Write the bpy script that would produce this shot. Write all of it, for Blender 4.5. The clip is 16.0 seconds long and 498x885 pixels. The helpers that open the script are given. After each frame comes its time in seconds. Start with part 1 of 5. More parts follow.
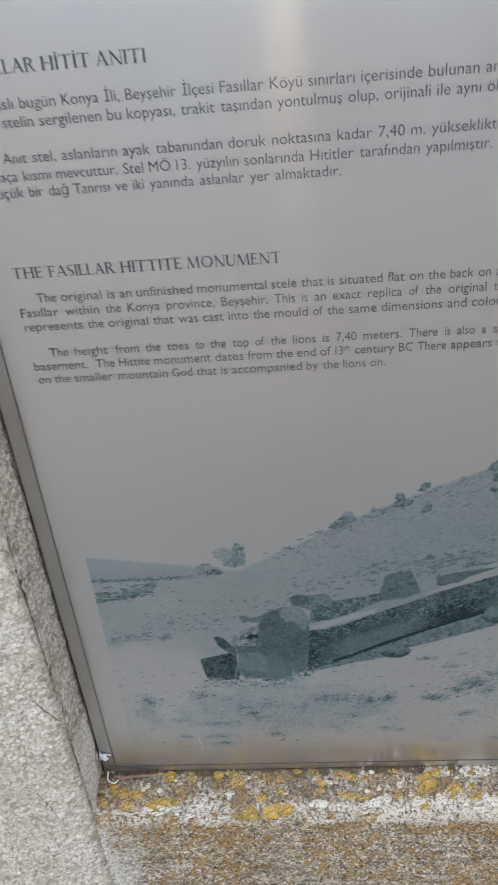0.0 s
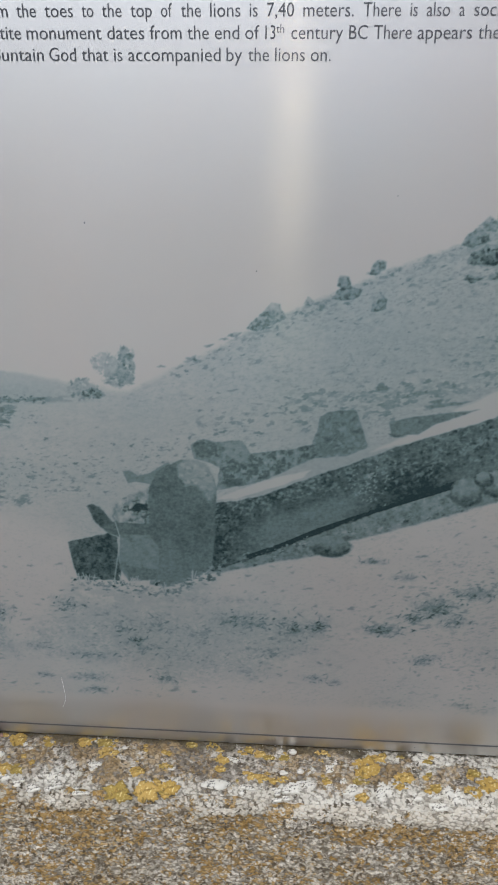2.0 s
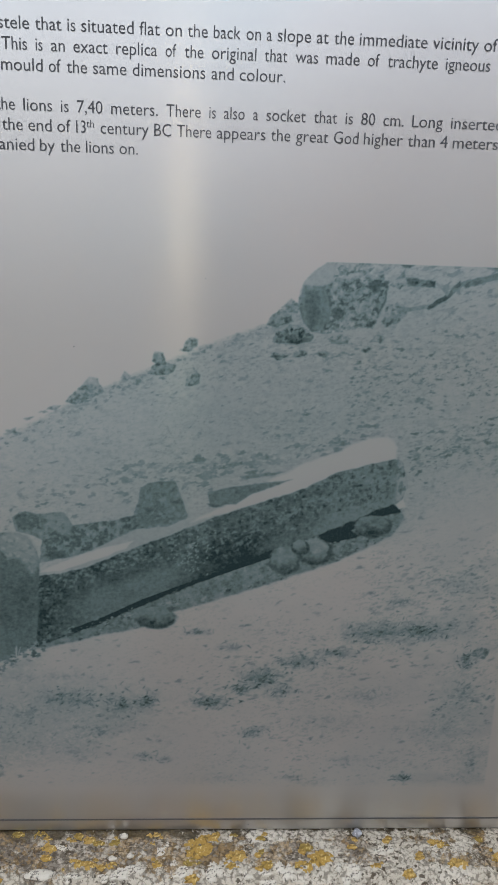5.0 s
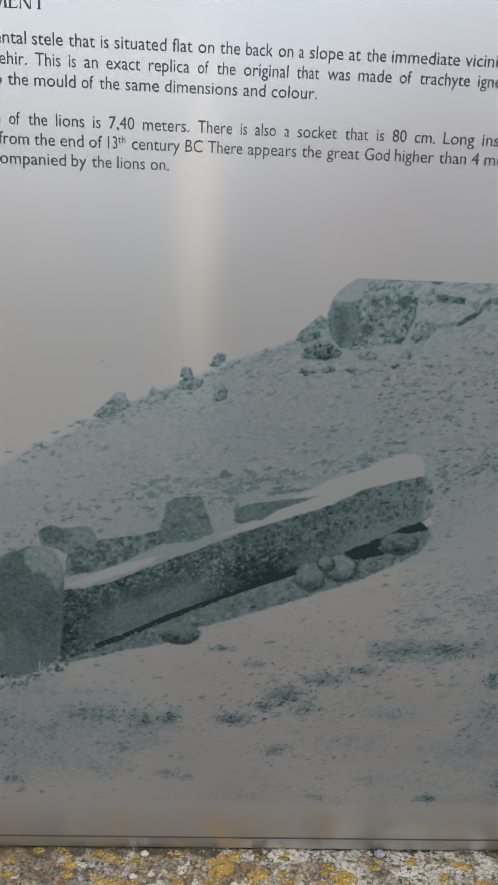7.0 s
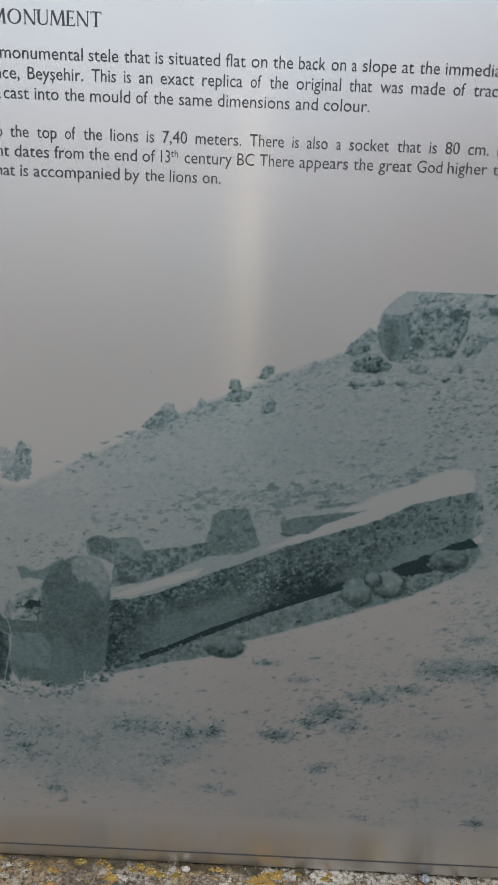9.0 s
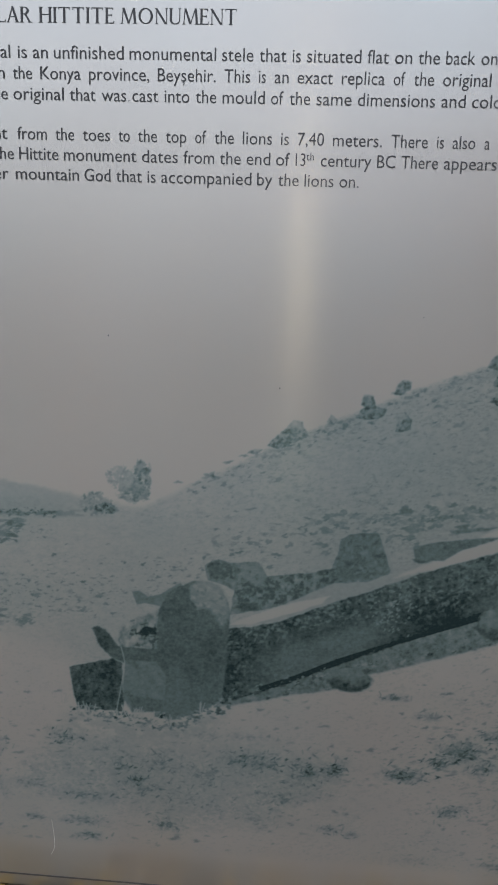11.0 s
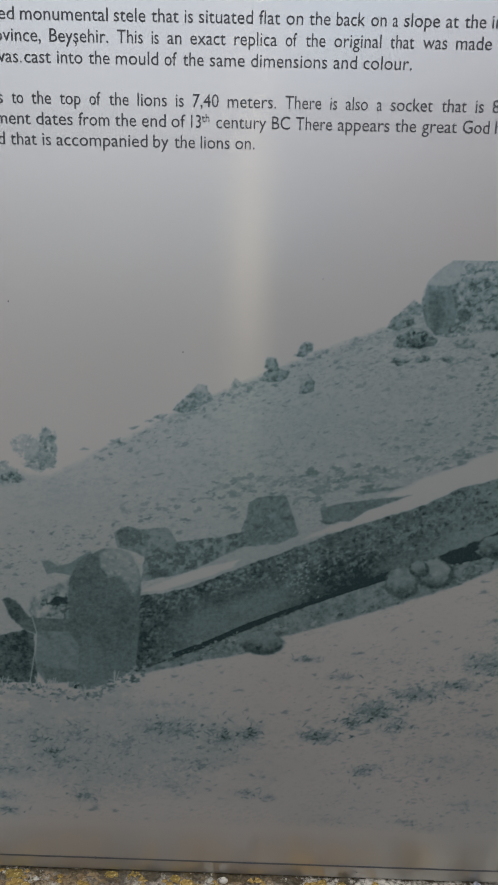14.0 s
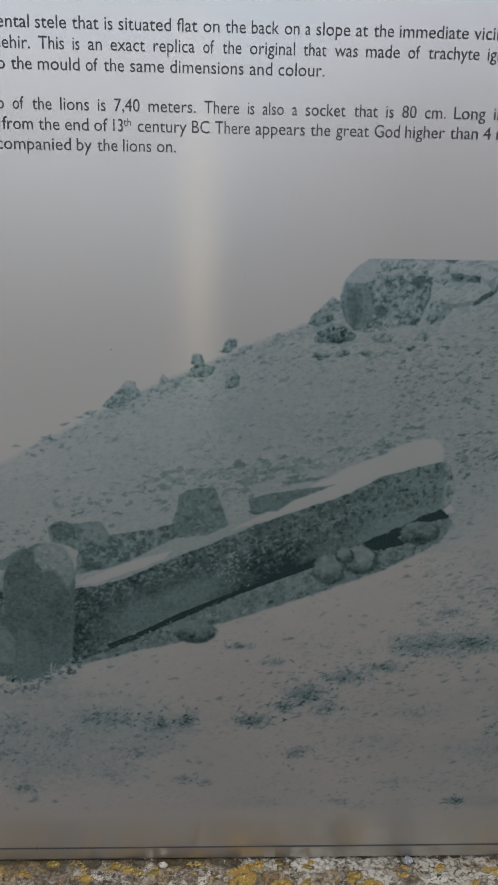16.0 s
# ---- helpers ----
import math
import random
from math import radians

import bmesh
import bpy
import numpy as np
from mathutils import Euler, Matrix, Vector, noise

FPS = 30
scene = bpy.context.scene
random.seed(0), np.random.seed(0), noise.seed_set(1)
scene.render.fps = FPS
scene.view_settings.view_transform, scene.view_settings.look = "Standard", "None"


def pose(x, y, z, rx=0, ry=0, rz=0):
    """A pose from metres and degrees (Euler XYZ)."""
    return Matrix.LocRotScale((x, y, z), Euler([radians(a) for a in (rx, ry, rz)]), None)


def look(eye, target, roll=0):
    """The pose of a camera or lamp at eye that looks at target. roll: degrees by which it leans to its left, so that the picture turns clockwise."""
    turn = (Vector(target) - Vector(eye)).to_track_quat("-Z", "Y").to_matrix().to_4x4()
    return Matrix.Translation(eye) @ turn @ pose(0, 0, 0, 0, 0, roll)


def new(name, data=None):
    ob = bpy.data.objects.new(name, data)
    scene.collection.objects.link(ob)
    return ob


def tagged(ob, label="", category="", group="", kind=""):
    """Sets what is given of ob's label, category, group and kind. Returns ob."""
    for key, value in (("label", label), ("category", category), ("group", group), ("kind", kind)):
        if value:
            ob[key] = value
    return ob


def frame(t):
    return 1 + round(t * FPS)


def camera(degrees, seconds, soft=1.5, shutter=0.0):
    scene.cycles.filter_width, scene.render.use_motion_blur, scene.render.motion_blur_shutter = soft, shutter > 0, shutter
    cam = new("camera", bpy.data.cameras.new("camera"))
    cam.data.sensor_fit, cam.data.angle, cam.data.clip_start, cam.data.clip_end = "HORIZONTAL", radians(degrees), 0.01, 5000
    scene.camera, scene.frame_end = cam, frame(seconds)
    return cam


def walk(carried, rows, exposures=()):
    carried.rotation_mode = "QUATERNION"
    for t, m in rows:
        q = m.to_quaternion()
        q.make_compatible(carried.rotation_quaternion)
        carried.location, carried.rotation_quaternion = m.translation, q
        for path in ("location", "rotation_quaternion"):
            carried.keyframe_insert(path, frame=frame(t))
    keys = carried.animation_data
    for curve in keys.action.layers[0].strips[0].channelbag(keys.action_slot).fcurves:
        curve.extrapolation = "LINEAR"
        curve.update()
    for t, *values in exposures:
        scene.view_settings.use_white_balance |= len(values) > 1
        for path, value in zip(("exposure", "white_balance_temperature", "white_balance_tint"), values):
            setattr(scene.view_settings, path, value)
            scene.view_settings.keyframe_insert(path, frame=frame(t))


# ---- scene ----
cam = camera(33.3, 16.0, 1.35, 0.2)
PATH = [
    (0, (0.285, -0.687, 0.975), (0.136, 0.973, -0.131), -5.50),
    (0.5, (0.321, -0.581, 0.879), (0.208, 1.043, -0.282), -8.10),
    (1, (0.333, -0.559, 0.672), (0.172, 1.138, -0.375), -8.40),
    (1.5, (0.332, -0.578, 0.57), (0.155, 1.216, -0.297), -3.80),
    (2, (0.343, -0.643, 0.568), (0.221, 1.206, -0.184), 0.20),
    (2.5, (0.351, -0.671, 0.574), (0.301, 1.213, -0.096), 1.6),
    (3, (0.361, -0.668, 0.575), (0.346, 1.244, -0.011), 2.2),
    (3.5, (0.3982, -0.6676, 0.5596), (0.4349, 1.258, 0.01941), 2.44),
    (3.7, (0.4122, -0.6666, 0.5576), (0.4699, 1.26, 0.02141), 2.44),
    (5.8, (0.4042, -0.6687, 0.5581), (0.5212, 1.254, 0.0271), 2.09),
    (6, (0.4022, -0.6687, 0.5601), (0.5082, 1.256, 0.0321), 2.19),
    (6.5, (0.3972, -0.6667, 0.5611), (0.4902, 1.262, 0.0471), 2.29),
    (7, (0.3972, -0.6637, 0.5601), (0.4812, 1.267, 0.0521), 2.39),
    (7.5, (0.3982, -0.6617, 0.5561), (0.4682, 1.272, 0.0541), 2.49),
    (8, (0.3942, -0.6627, 0.5571), (0.4522, 1.272, 0.0571), 2.49),
    (8.2, (0.3972, -0.6637, 0.5571), (0.4322, 1.272, 0.0631), 2.49),
    (10.3, (0.3602, -0.6463, 0.5524), (0.2967, 1.299, 0.09305), 1.98),
    (10.5, (0.347, -0.641, 0.555), (0.27, 1.304, 0.096), 1.90),
    (11, (0.328, -0.627, 0.547), (0.191, 1.319, 0.108), 1.80),
    (11.5, (0.317, -0.622, 0.545), (0.17, 1.324, 0.107), 1.70),
    (12, (0.318, -0.617, 0.542), (0.159, 1.327, 0.098), 1.70),
    (12.5, (0.317, -0.617, 0.532), (0.165, 1.331, 0.102), 1.70),
    (13, (0.328, -0.615, 0.533), (0.194, 1.329, 0.084), 1.70),
    (13.5, (0.3493, -0.6213, 0.5306), (0.2817, 1.325, 0.07588), 1.62),
    (14, (0.3676, -0.6317, 0.5251), (0.3374, 1.317, 0.07677), 1.34),
    (14.5, (0.3751, -0.6397, 0.5245), (0.3896, 1.31, 0.08275), 1.17),
    (15, (0.3825, -0.6427, 0.5247), (0.4268, 1.306, 0.07798), 1.09),
    (15.5, (0.3822, -0.6472, 0.5261), (0.4645, 1.3, 0.07238), 1.09),
    (16, (0.39, -0.6537, 0.5245), (0.4651, 1.297, 0.07979), 0.99),
]
walk(cam, [(t, look(eye, target, roll)) for t, eye, target, roll in PATH], exposures=[(t, s, k, 10) for t, s, k in ((0.0, 2.40, 6200), (0.5, 2.66, 6200), (1.0, 2.73, 6200), (1.5, 2.38, 6300), (2.0, 2.32, 6350), (2.5, 2.12, 6400), (3.5, 1.98, 6450), (7.0, 1.99, 6540), (11.0, 1.66, 6560), (13.0, 1.65, 6560), (14.5, 1.64, 6560), (16.0, 1.57, 6560))])

GROUND = -0.75      # the paving lies this far under the plaque's lower border line
RIM = -0.062        # front face of the wall round the niche

# ---------------------------------------------------------------- light
world = bpy.data.worlds.new("overcast_sky")
scene.world = world
world.use_nodes = True
wn, wl = world.node_tree.nodes, world.node_tree.links
sky = wn.new("ShaderNodeTexSky")
sky.sky_type, sky.sun_disc = "NISHITA", False
sky.sun_elevation, sky.sun_rotation = radians(50), radians(325)
sky.air_density, sky.dust_density = 1.0, 6.0
pale = wn.new("ShaderNodeHueSaturation")
pale.inputs["Saturation"].default_value = 0.40
wl.new(sky.outputs[0], pale.inputs["Color"])
wl.new(pale.outputs[0], wn["Background"].inputs["Color"])
wn["Background"].inputs["Strength"].default_value = 0.15
sun = new("sun", bpy.data.lights.new("sun", "SUN"))
sun.data.energy, sun.data.angle, sun.data.color = 1.3, radians(3), (1.0, 0.95, 0.88)
sun.matrix_world = look((-1.5, 2.15, 3.1), (0, 0, 0))


# ---------------------------------------------------------------- helpers
class Mat:
    """A node material with short calls for its nodes."""

    def __init__(self, name):
        self.m = bpy.data.materials.new(name)
        self.m.use_nodes = True
        self.n, self.l = self.m.node_tree.nodes, self.m.node_tree.links
        self.b = self.n["Principled BSDF"]
        self.pos = self.n.new("ShaderNodeTexCoord").outputs["Object"]

    def put(self, socket, value):
        if isinstance(value, bpy.types.NodeSocket):
            self.l.new(value, socket)
        elif isinstance(value, tuple) and len(value) == 3 and socket.type == "RGBA":
            socket.default_value = (*value, 1)
        else:
            socket.default_value = value

    def set(self, **values):
        for key, value in values.items():
            self.put(self.b.inputs[key.replace("_", " ")], value)
        return self

    def stretch(self, sx, sy, sz):
        node = self.n.new("ShaderNodeMapping")
        node.inputs["Scale"].default_value = (sx, sy, sz)
        self.l.new(self.pos, node.inputs["Vector"])
        return node.outputs[0]

    def noise(self, scale, detail=4.0, rough=0.55, where=None, warp=0.0):
        node = self.n.new("ShaderNodeTexNoise")
        node.inputs["Scale"].default_value, node.inputs["Detail"].default_value = scale, detail
        node.inputs["Roughness"].default_value, node.inputs["Distortion"].default_value = rough, warp
        self.l.new(where or self.pos, node.inputs["Vector"])
        return node.outputs["Fac"]

    def ramp(self, value, a, b, lo=0.0, hi=1.0):
        node = self.n.new("ShaderNodeMapRange")
        node.interpolation_type = "SMOOTHSTEP"
        for k, v in ((1, a), (2, b), (3, lo), (4, hi)):
            node.inputs[k].default_value = v
        self.l.new(value, node.inputs[0])
        return node.outputs[0]

    def calc(self, op, a, b=0.0):
        node = self.n.new("ShaderNodeMath")
        node.operation = op
        self.put(node.inputs[0], a)
        self.put(node.inputs[1], b)
        return node.outputs[0]

    def mix(self, fac, a, b):
        node = self.n.new("ShaderNodeMix")
        node.data_type = "RGBA"
        self.put(node.inputs[0], fac)
        self.put(node.inputs[6], a)
        self.put(node.inputs[7], b)
        return node.outputs[2]

    def axis(self, k):
        node = self.n.new("ShaderNodeSeparateXYZ")
        self.l.new(self.pos, node.inputs[0])
        return node.outputs[k]

    def attribute(self, name):
        node = self.n.new("ShaderNodeAttribute")
        node.attribute_name = name
        return node.outputs["Fac"]

    def bump(self, height, strength, distance):
        node = self.n.new("ShaderNodeBump")
        node.inputs["Strength"].default_value, node.inputs["Distance"].default_value = strength, distance
        self.l.new(height, node.inputs["Height"])
        if self.b.inputs["Normal"].links:
            self.l.new(self.b.inputs["Normal"].links[0].from_socket, node.inputs["Normal"])
        self.l.new(node.outputs[0], self.b.inputs["Normal"])
        return self


def part(name, bm, material, parent=None, label=""):
    """One bmesh as one mesh object, under a thing if one is given."""
    me = bpy.data.meshes.new(name)
    bm.to_mesh(me)
    bm.free()
    me.materials.append(material)
    ob = new(name, me)
    ob.parent = parent
    return tagged(ob, label)


def box(bm, x0, x1, y0, y1, z0, z1, bevel=0.0):
    made = bmesh.ops.create_cube(bm, size=1.0)["verts"]
    for v in made:
        v.co = Vector((x0 + (v.co.x + 0.5) * (x1 - x0), y0 + (v.co.y + 0.5) * (y1 - y0), z0 + (v.co.z + 0.5) * (z1 - z0)))
    if bevel:
        edges = list({e for v in made for e in v.link_edges})
        bmesh.ops.bevel(bm, geom=edges, offset=bevel, segments=2, affect="EDGES", profile=0.6)
    return bm


def sheet(name, origin, u, v, nu, nv, push, material, smooth=True):
    """A dense sheet from origin along u and v, each point moved by push(point, a, b)."""
    o, u, v = Vector(origin), Vector(u), Vector(v)
    verts = []
    for j in range(nv + 1):
        for i in range(nu + 1):
            p = o + u * (i / nu) + v * (j / nv)
            verts.append(p + push(p, i / nu, j / nv))
    w = nu + 1
    faces = [(j * w + i, j * w + i + 1, (j + 1) * w + i + 1, (j + 1) * w + i) for j in range(nv) for i in range(nu)]
    me = bpy.data.meshes.new(name)
    me.from_pydata(verts, [], faces)
    me.polygons.foreach_set("use_smooth", [smooth] * len(faces))
    me.materials.append(material)
    return new(name, me)


# ---------------------------------------------------------------- materials
def brushed(name, printed):
    """Brushed aluminium, its grain running across; printed adds the picture's ink by the attribute 'ink'."""
    k = Mat(name)
    lines = k.noise(1.0, 5, 0.7, k.stretch(6, 6, 1500))
    cloud = k.noise(7, 3, 0.5)
    tint = k.mix(k.ramp(k.noise(4.2, 2, 0.5), 0.35, 0.65), (0.612, 0.618, 0.606), (0.628, 0.610, 0.590))
    k.set(Base_Color=tint, Metallic=1.0, Anisotropic=0.97, Roughness=k.calc("ADD", k.ramp(cloud, 0.3, 0.7, 0.195, 0.215), k.ramp(lines, 0.3, 0.7, -0.006, 0.006)))
    tangent = k.n.new("ShaderNodeCombineXYZ")
    tangent.inputs[2].default_value = 1.0
    k.put(k.b.inputs["Tangent"], tangent.outputs[0])
    if printed:
        ink = k.calc("MULTIPLY", k.attribute("ink"), k.ramp(k.noise(430, 2, 0.6), 0.3, 0.7, 0.97, 1.03))
        tone = k.n.new("ShaderNodeValToRGB")
        stops = tone.color_ramp.elements
        stops[0].color, stops[1].color = (1, 1, 1, 1), (0.06, 0.11, 0.125, 1)
        for at, colour in ((0.30, (0.67, 0.79, 0.835)), (0.62, (0.36, 0.52, 0.55)), (0.85, (0.175, 0.27, 0.285))):
            stops.new(at).color = (*colour, 1)
        k.put(tone.inputs[0], ink)
        stain = k.n.new("ShaderNodeMix")
        stain.data_type, stain.blend_type = "RGBA", "MULTIPLY"
        stain.inputs[0].default_value = 1.0
        k.put(stain.inputs[6], tint)
        k.put(stain.inputs[7], tone.outputs[0])
        tint = stain.outputs[2]
        k.set(Base_Color=tint)
    # a satin lobe under the brushed one
    satin = k.n.new("ShaderNodeBsdfPrincipled")
    k.put(satin.inputs["Base Color"], tint)
    satin.inputs["Metallic"].default_value, satin.inputs["Roughness"].default_value = 1.0, 0.42
    both = k.n.new("ShaderNodeMixShader")
    both.inputs[0].default_value = 0.30
    k.l.new(k.b.outputs[0], both.inputs[1])
    k.l.new(satin.outputs[0], both.inputs[2])
    k.l.new(both.outputs[0], k.n["Material Output"].inputs[0])
    return k.m


def concrete(name, base, dark, pale, crust=0.0, stain=0.0, ledge=False, grains=200, depth=1.0, beside=None, flat=1.0, low=None):
    """Gritty weathered concrete; crust: white lichen crusts, stain: ochre growth, beside: the plaster it runs into."""
    k = Mat(name)
    grit = k.noise(420, 3, 0.65)
    pits = k.noise(165, 4, 0.65)
    broad = k.noise(11, 5, 0.65)
    # single grains of sand and gravel, each of its own tone, with dark gaps between
    cell = k.n.new("ShaderNodeTexVoronoi")
    cell.inputs["Scale"].default_value = grains
    wobble = k.n.new("ShaderNodeVectorMath")
    wobble.operation = "MULTIPLY_ADD"
    drift = k.n.new("ShaderNodeTexNoise")
    drift.inputs["Scale"].default_value = 240
    k.l.new(k.pos, drift.inputs["Vector"])
    k.l.new(drift.outputs["Color"], wobble.inputs[0])
    wobble.inputs[1].default_value = (0.006, 0.006, 0.006)
    k.l.new(k.stretch(1, 1, flat), wobble.inputs[2])
    k.l.new(wobble.outputs[0], cell.inputs["Vector"])
    split = k.n.new("ShaderNodeSeparateColor")
    k.l.new(cell.outputs["Color"], split.inputs[0])
    chance, second = split.outputs[0], split.outputs[1]
    gaps = k.ramp(cell.outputs["Distance"], 0.42, 0.80)
    colour = k.mix(k.ramp(broad, 0.36, 0.64), base, pale)
    colour = k.mix(k.calc("MULTIPLY", k.ramp(k.noise(38, 4, 0.6), 0.5, 0.34), 0.4), colour, dark)
    # self-shadow of the pits put into the colour, as bump shading alone is weak
    colour = k.mix(k.calc("MULTIPLY", k.ramp(pits, 0.50, 0.34), 0.8 * depth), colour, dark)
    colour = k.mix(k.calc("MULTIPLY", k.ramp(chance, 0.45, 0.1), 0.5 * depth), colour, dark)
    colour = k.mix(k.calc("MULTIPLY", k.ramp(chance, 0.6, 0.9), 0.7), colour, pale)
    if flat > 1:
        # rough bands where the render was floated along the wall
        bands = k.noise(30, 5, 0.7, k.stretch(1, 1, 3.2))
        colour = k.mix(k.calc("MULTIPLY", k.ramp(bands, 0.50, 0.40), 0.55), colour, dark)
        k.bump(bands, 0.5, 0.006)
    if ledge:
        worn = k.noise(24, 6, 0.7)
        colour = k.mix(k.calc("MULTIPLY", k.ramp(worn, 0.50, 0.58), 0.65), colour, (0.15, 0.122, 0.09))
        k.bump(worn, 0.4, -0.006)
    if stain:
        spots = k.calc("ADD", k.noise(46, 6, 0.75), k.ramp(k.noise(8, 2), 0.3, 0.7, -0.09, 0.09))
        if not ledge:
            spots = k.calc("ADD", spots, k.ramp(k.axis(2), -0.26, -0.04, -0.05, 0.015))
        spots = k.calc("ADD", spots, k.calc("MULTIPLY", k.calc("SUBTRACT", second, 0.5), 0.27))
        colour = k.mix(k.calc("MULTIPLY", k.ramp(spots, 0.47, 0.58), stain), colour, k.mix(chance, (0.36, 0.195, 0.04), (0.46, 0.285, 0.09)))
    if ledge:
        # shadow at the plate's foot, painted into the ledge colour as a dark olive seam
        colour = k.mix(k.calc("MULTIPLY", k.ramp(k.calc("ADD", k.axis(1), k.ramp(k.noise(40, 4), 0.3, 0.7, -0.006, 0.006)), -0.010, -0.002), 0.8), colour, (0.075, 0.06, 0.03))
    if crust:
        lip = k.ramp(k.axis(1), -0.036, -0.056, -0.02, 0.17) if ledge else k.ramp(k.axis(2), -0.058, -0.034, -0.22, 0.10)
        far = k.ramp(k.axis(0), 0.28, 0.55, -0.01, 0.12)
        spread = k.calc("ADD", k.calc("ADD", k.noise(34, 7, 0.72), lip), far)
        chalk = k.ramp(spread, 0.56, 0.61)
        k.bump(chalk, 0.5, 0.003)
        colour = k.mix(k.calc("MULTIPLY", chalk, crust), colour, k.mix(k.ramp(k.noise(26, 3), 0.35, 0.65), (0.68, 0.615, 0.50), (0.57, 0.505, 0.395)))
        holes = k.calc("MULTIPLY", k.ramp(k.noise(230, 2, 0.5), 0.42, 0.36), k.ramp(k.noise(35, 2), 0.4, 0.55))
        colour = k.mix(k.calc("MULTIPLY", holes, 0.9), colour, dark)
    if beside:
        turn = k.calc("ADD", k.axis(0), k.ramp(k.noise(18, 4), 0.2, 0.8, -0.05, 0.05))
        colour = k.mix(k.calc("MULTIPLY", k.ramp(turn, 0.035, -0.02), k.ramp(k.axis(2), -0.03, -0.06)), colour, beside)
    if low:
        turn = k.calc("ADD", k.axis(2), k.ramp(k.noise(25, 4), 0.2, 0.8, -0.03, 0.03))
        colour = k.mix(k.calc("MULTIPLY", k.ramp(turn, 0.13, 0.09), 0.85), colour, low)
    colour = k.mix(k.calc("MULTIPLY", gaps, 0.55 * depth), colour, dark)
    k.set(Base_Color=colour, Roughness=0.95)
    k.b.inputs["Specular IOR Level"].default_value = 0.15
    k.bump(cell.outputs["Distance"], 0.5, -0.0022)
    k.bump(pits, 0.7, 0.0035)
    k.bump(grit, 0.7, 0.0016)
    return k.m


PLATE = brushed("brushed_aluminium", False)
PRINT = brushed("printed_aluminium", True)
PLASTER = concrete("rough_plaster", (0.60, 0.54, 0.43), (0.24, 0.195, 0.135), (0.75, 0.69, 0.58), grains=230, depth=0.7)
FACE = concrete("weathered_concrete", (0.53, 0.45, 0.325), (0.10, 0.073, 0.044), (0.72, 0.64, 0.51), 0.85, 0.85, grains=260, depth=1.1, beside=(0.65, 0.605, 0.52), flat=1.7)
LEDGE = concrete("crusted_concrete", (0.41, 0.34, 0.25), (0.09, 0.068, 0.045), (0.54, 0.47, 0.37), 1.0, 0.45, True, grains=300, depth=1.1)
REVEAL = concrete("grimy_concrete", (0.47, 0.405, 0.31), (0.15, 0.115, 0.075), (0.66, 0.60, 0.50), grains=260, depth=0.9, low=(0.66, 0.60, 0.49))

k = Mat("black_ink")
k.set(Base_Color=k.mix(k.ramp(k.noise(300, 3), 0.3, 0.7), (0.042, 0.044, 0.049), (0.060, 0.062, 0.068)), Roughness=0.45)
INK = k.m

k = Mat("yellow_lichen")
pick = k.n.new("ShaderNodeObjectInfo").outputs["Random"]
tone = k.mix(pick, (0.41, 0.245, 0.045), (0.50, 0.315, 0.085))
tone = k.mix(k.calc("MULTIPLY", k.ramp(pick, 0.30, 0.12), 0.7), tone, (0.27, 0.20, 0.045))
tone = k.mix(k.ramp(k.noise(150, 4, 0.65), 0.50, 0.36), tone, (0.20, 0.125, 0.03))
tone = k.mix(k.ramp(k.noise(380, 2), 0.58, 0.72), tone, (0.72, 0.55, 0.22))
k.set(Base_Color=tone, Roughness=0.95).bump(k.noise(380, 3, 0.6), 0.9, 0.0025)
LICHEN = k.m

k = Mat("pale_lichen")
k.set(Base_Color=k.mix(k.ramp(k.noise(210, 4, 0.65), 0.48, 0.37), (0.66, 0.60, 0.49), (0.13, 0.11, 0.085)), Roughness=0.95).bump(k.noise(330, 3, 0.6), 0.8, 0.002)
CRUST = k.m

k = Mat("grey_paving")
k.set(Base_Color=k.mix(k.ramp(k.noise(6, 5, 0.65), 0.35, 0.65), (0.046, 0.044, 0.041), (0.066, 0.063, 0.059)), Roughness=0.95).bump(k.noise(90, 4), 0.5, 0.004)
PAVING = k.m
k = Mat("pale_reflected_strip")
k.set(Base_Color=k.mix(k.ramp(k.noise(8, 5, 0.65), 0.35, 0.65), (0.20, 0.19, 0.175), (0.27, 0.26, 0.24)), Roughness=0.95).bump(k.noise(90, 4), 0.5, 0.004)
REFLECTED_STRIP = k.m
k = Mat("dull_render")
k.set(Base_Color=k.mix(k.ramp(k.noise(3, 5, 0.6), 0.35, 0.65), (0.060, 0.056, 0.052), (0.083, 0.077, 0.072)), Roughness=0.95).bump(k.noise(60, 4), 0.4, 0.004)
RENDER_COAT = k.m
k = Mat("pale_limestone")
k.set(Base_Color=k.mix(k.ramp(k.noise(11, 5, 0.6), 0.35, 0.65), (0.80, 0.71, 0.50), (0.72, 0.63, 0.43)), Roughness=0.8).bump(k.noise(80, 4), 0.4, 0.003)
LIMESTONE = k.m


# ---------------------------------------------------------------- setting
def fractal(p, scale, octaves=4):
    return noise.fractal(Vector(p) * scale, 1.0, 2.0, octaves)


def rough(normal, amount):
    n = Vector(normal)

    def push(p, a, b):
        return n * (amount * (fractal(p, 22, 3) * 0.5 + noise.noise(p * 130) * 0.5 + noise.noise(p * 290) * 0.55))
    return push


ground = part("ground", box(bmesh.new(), -60, 60, -60, 60, GROUND - 0.2, GROUND), PAVING)
tagged(ground, "plain grey-brown paving in front of the wall", "ground", kind="structure")

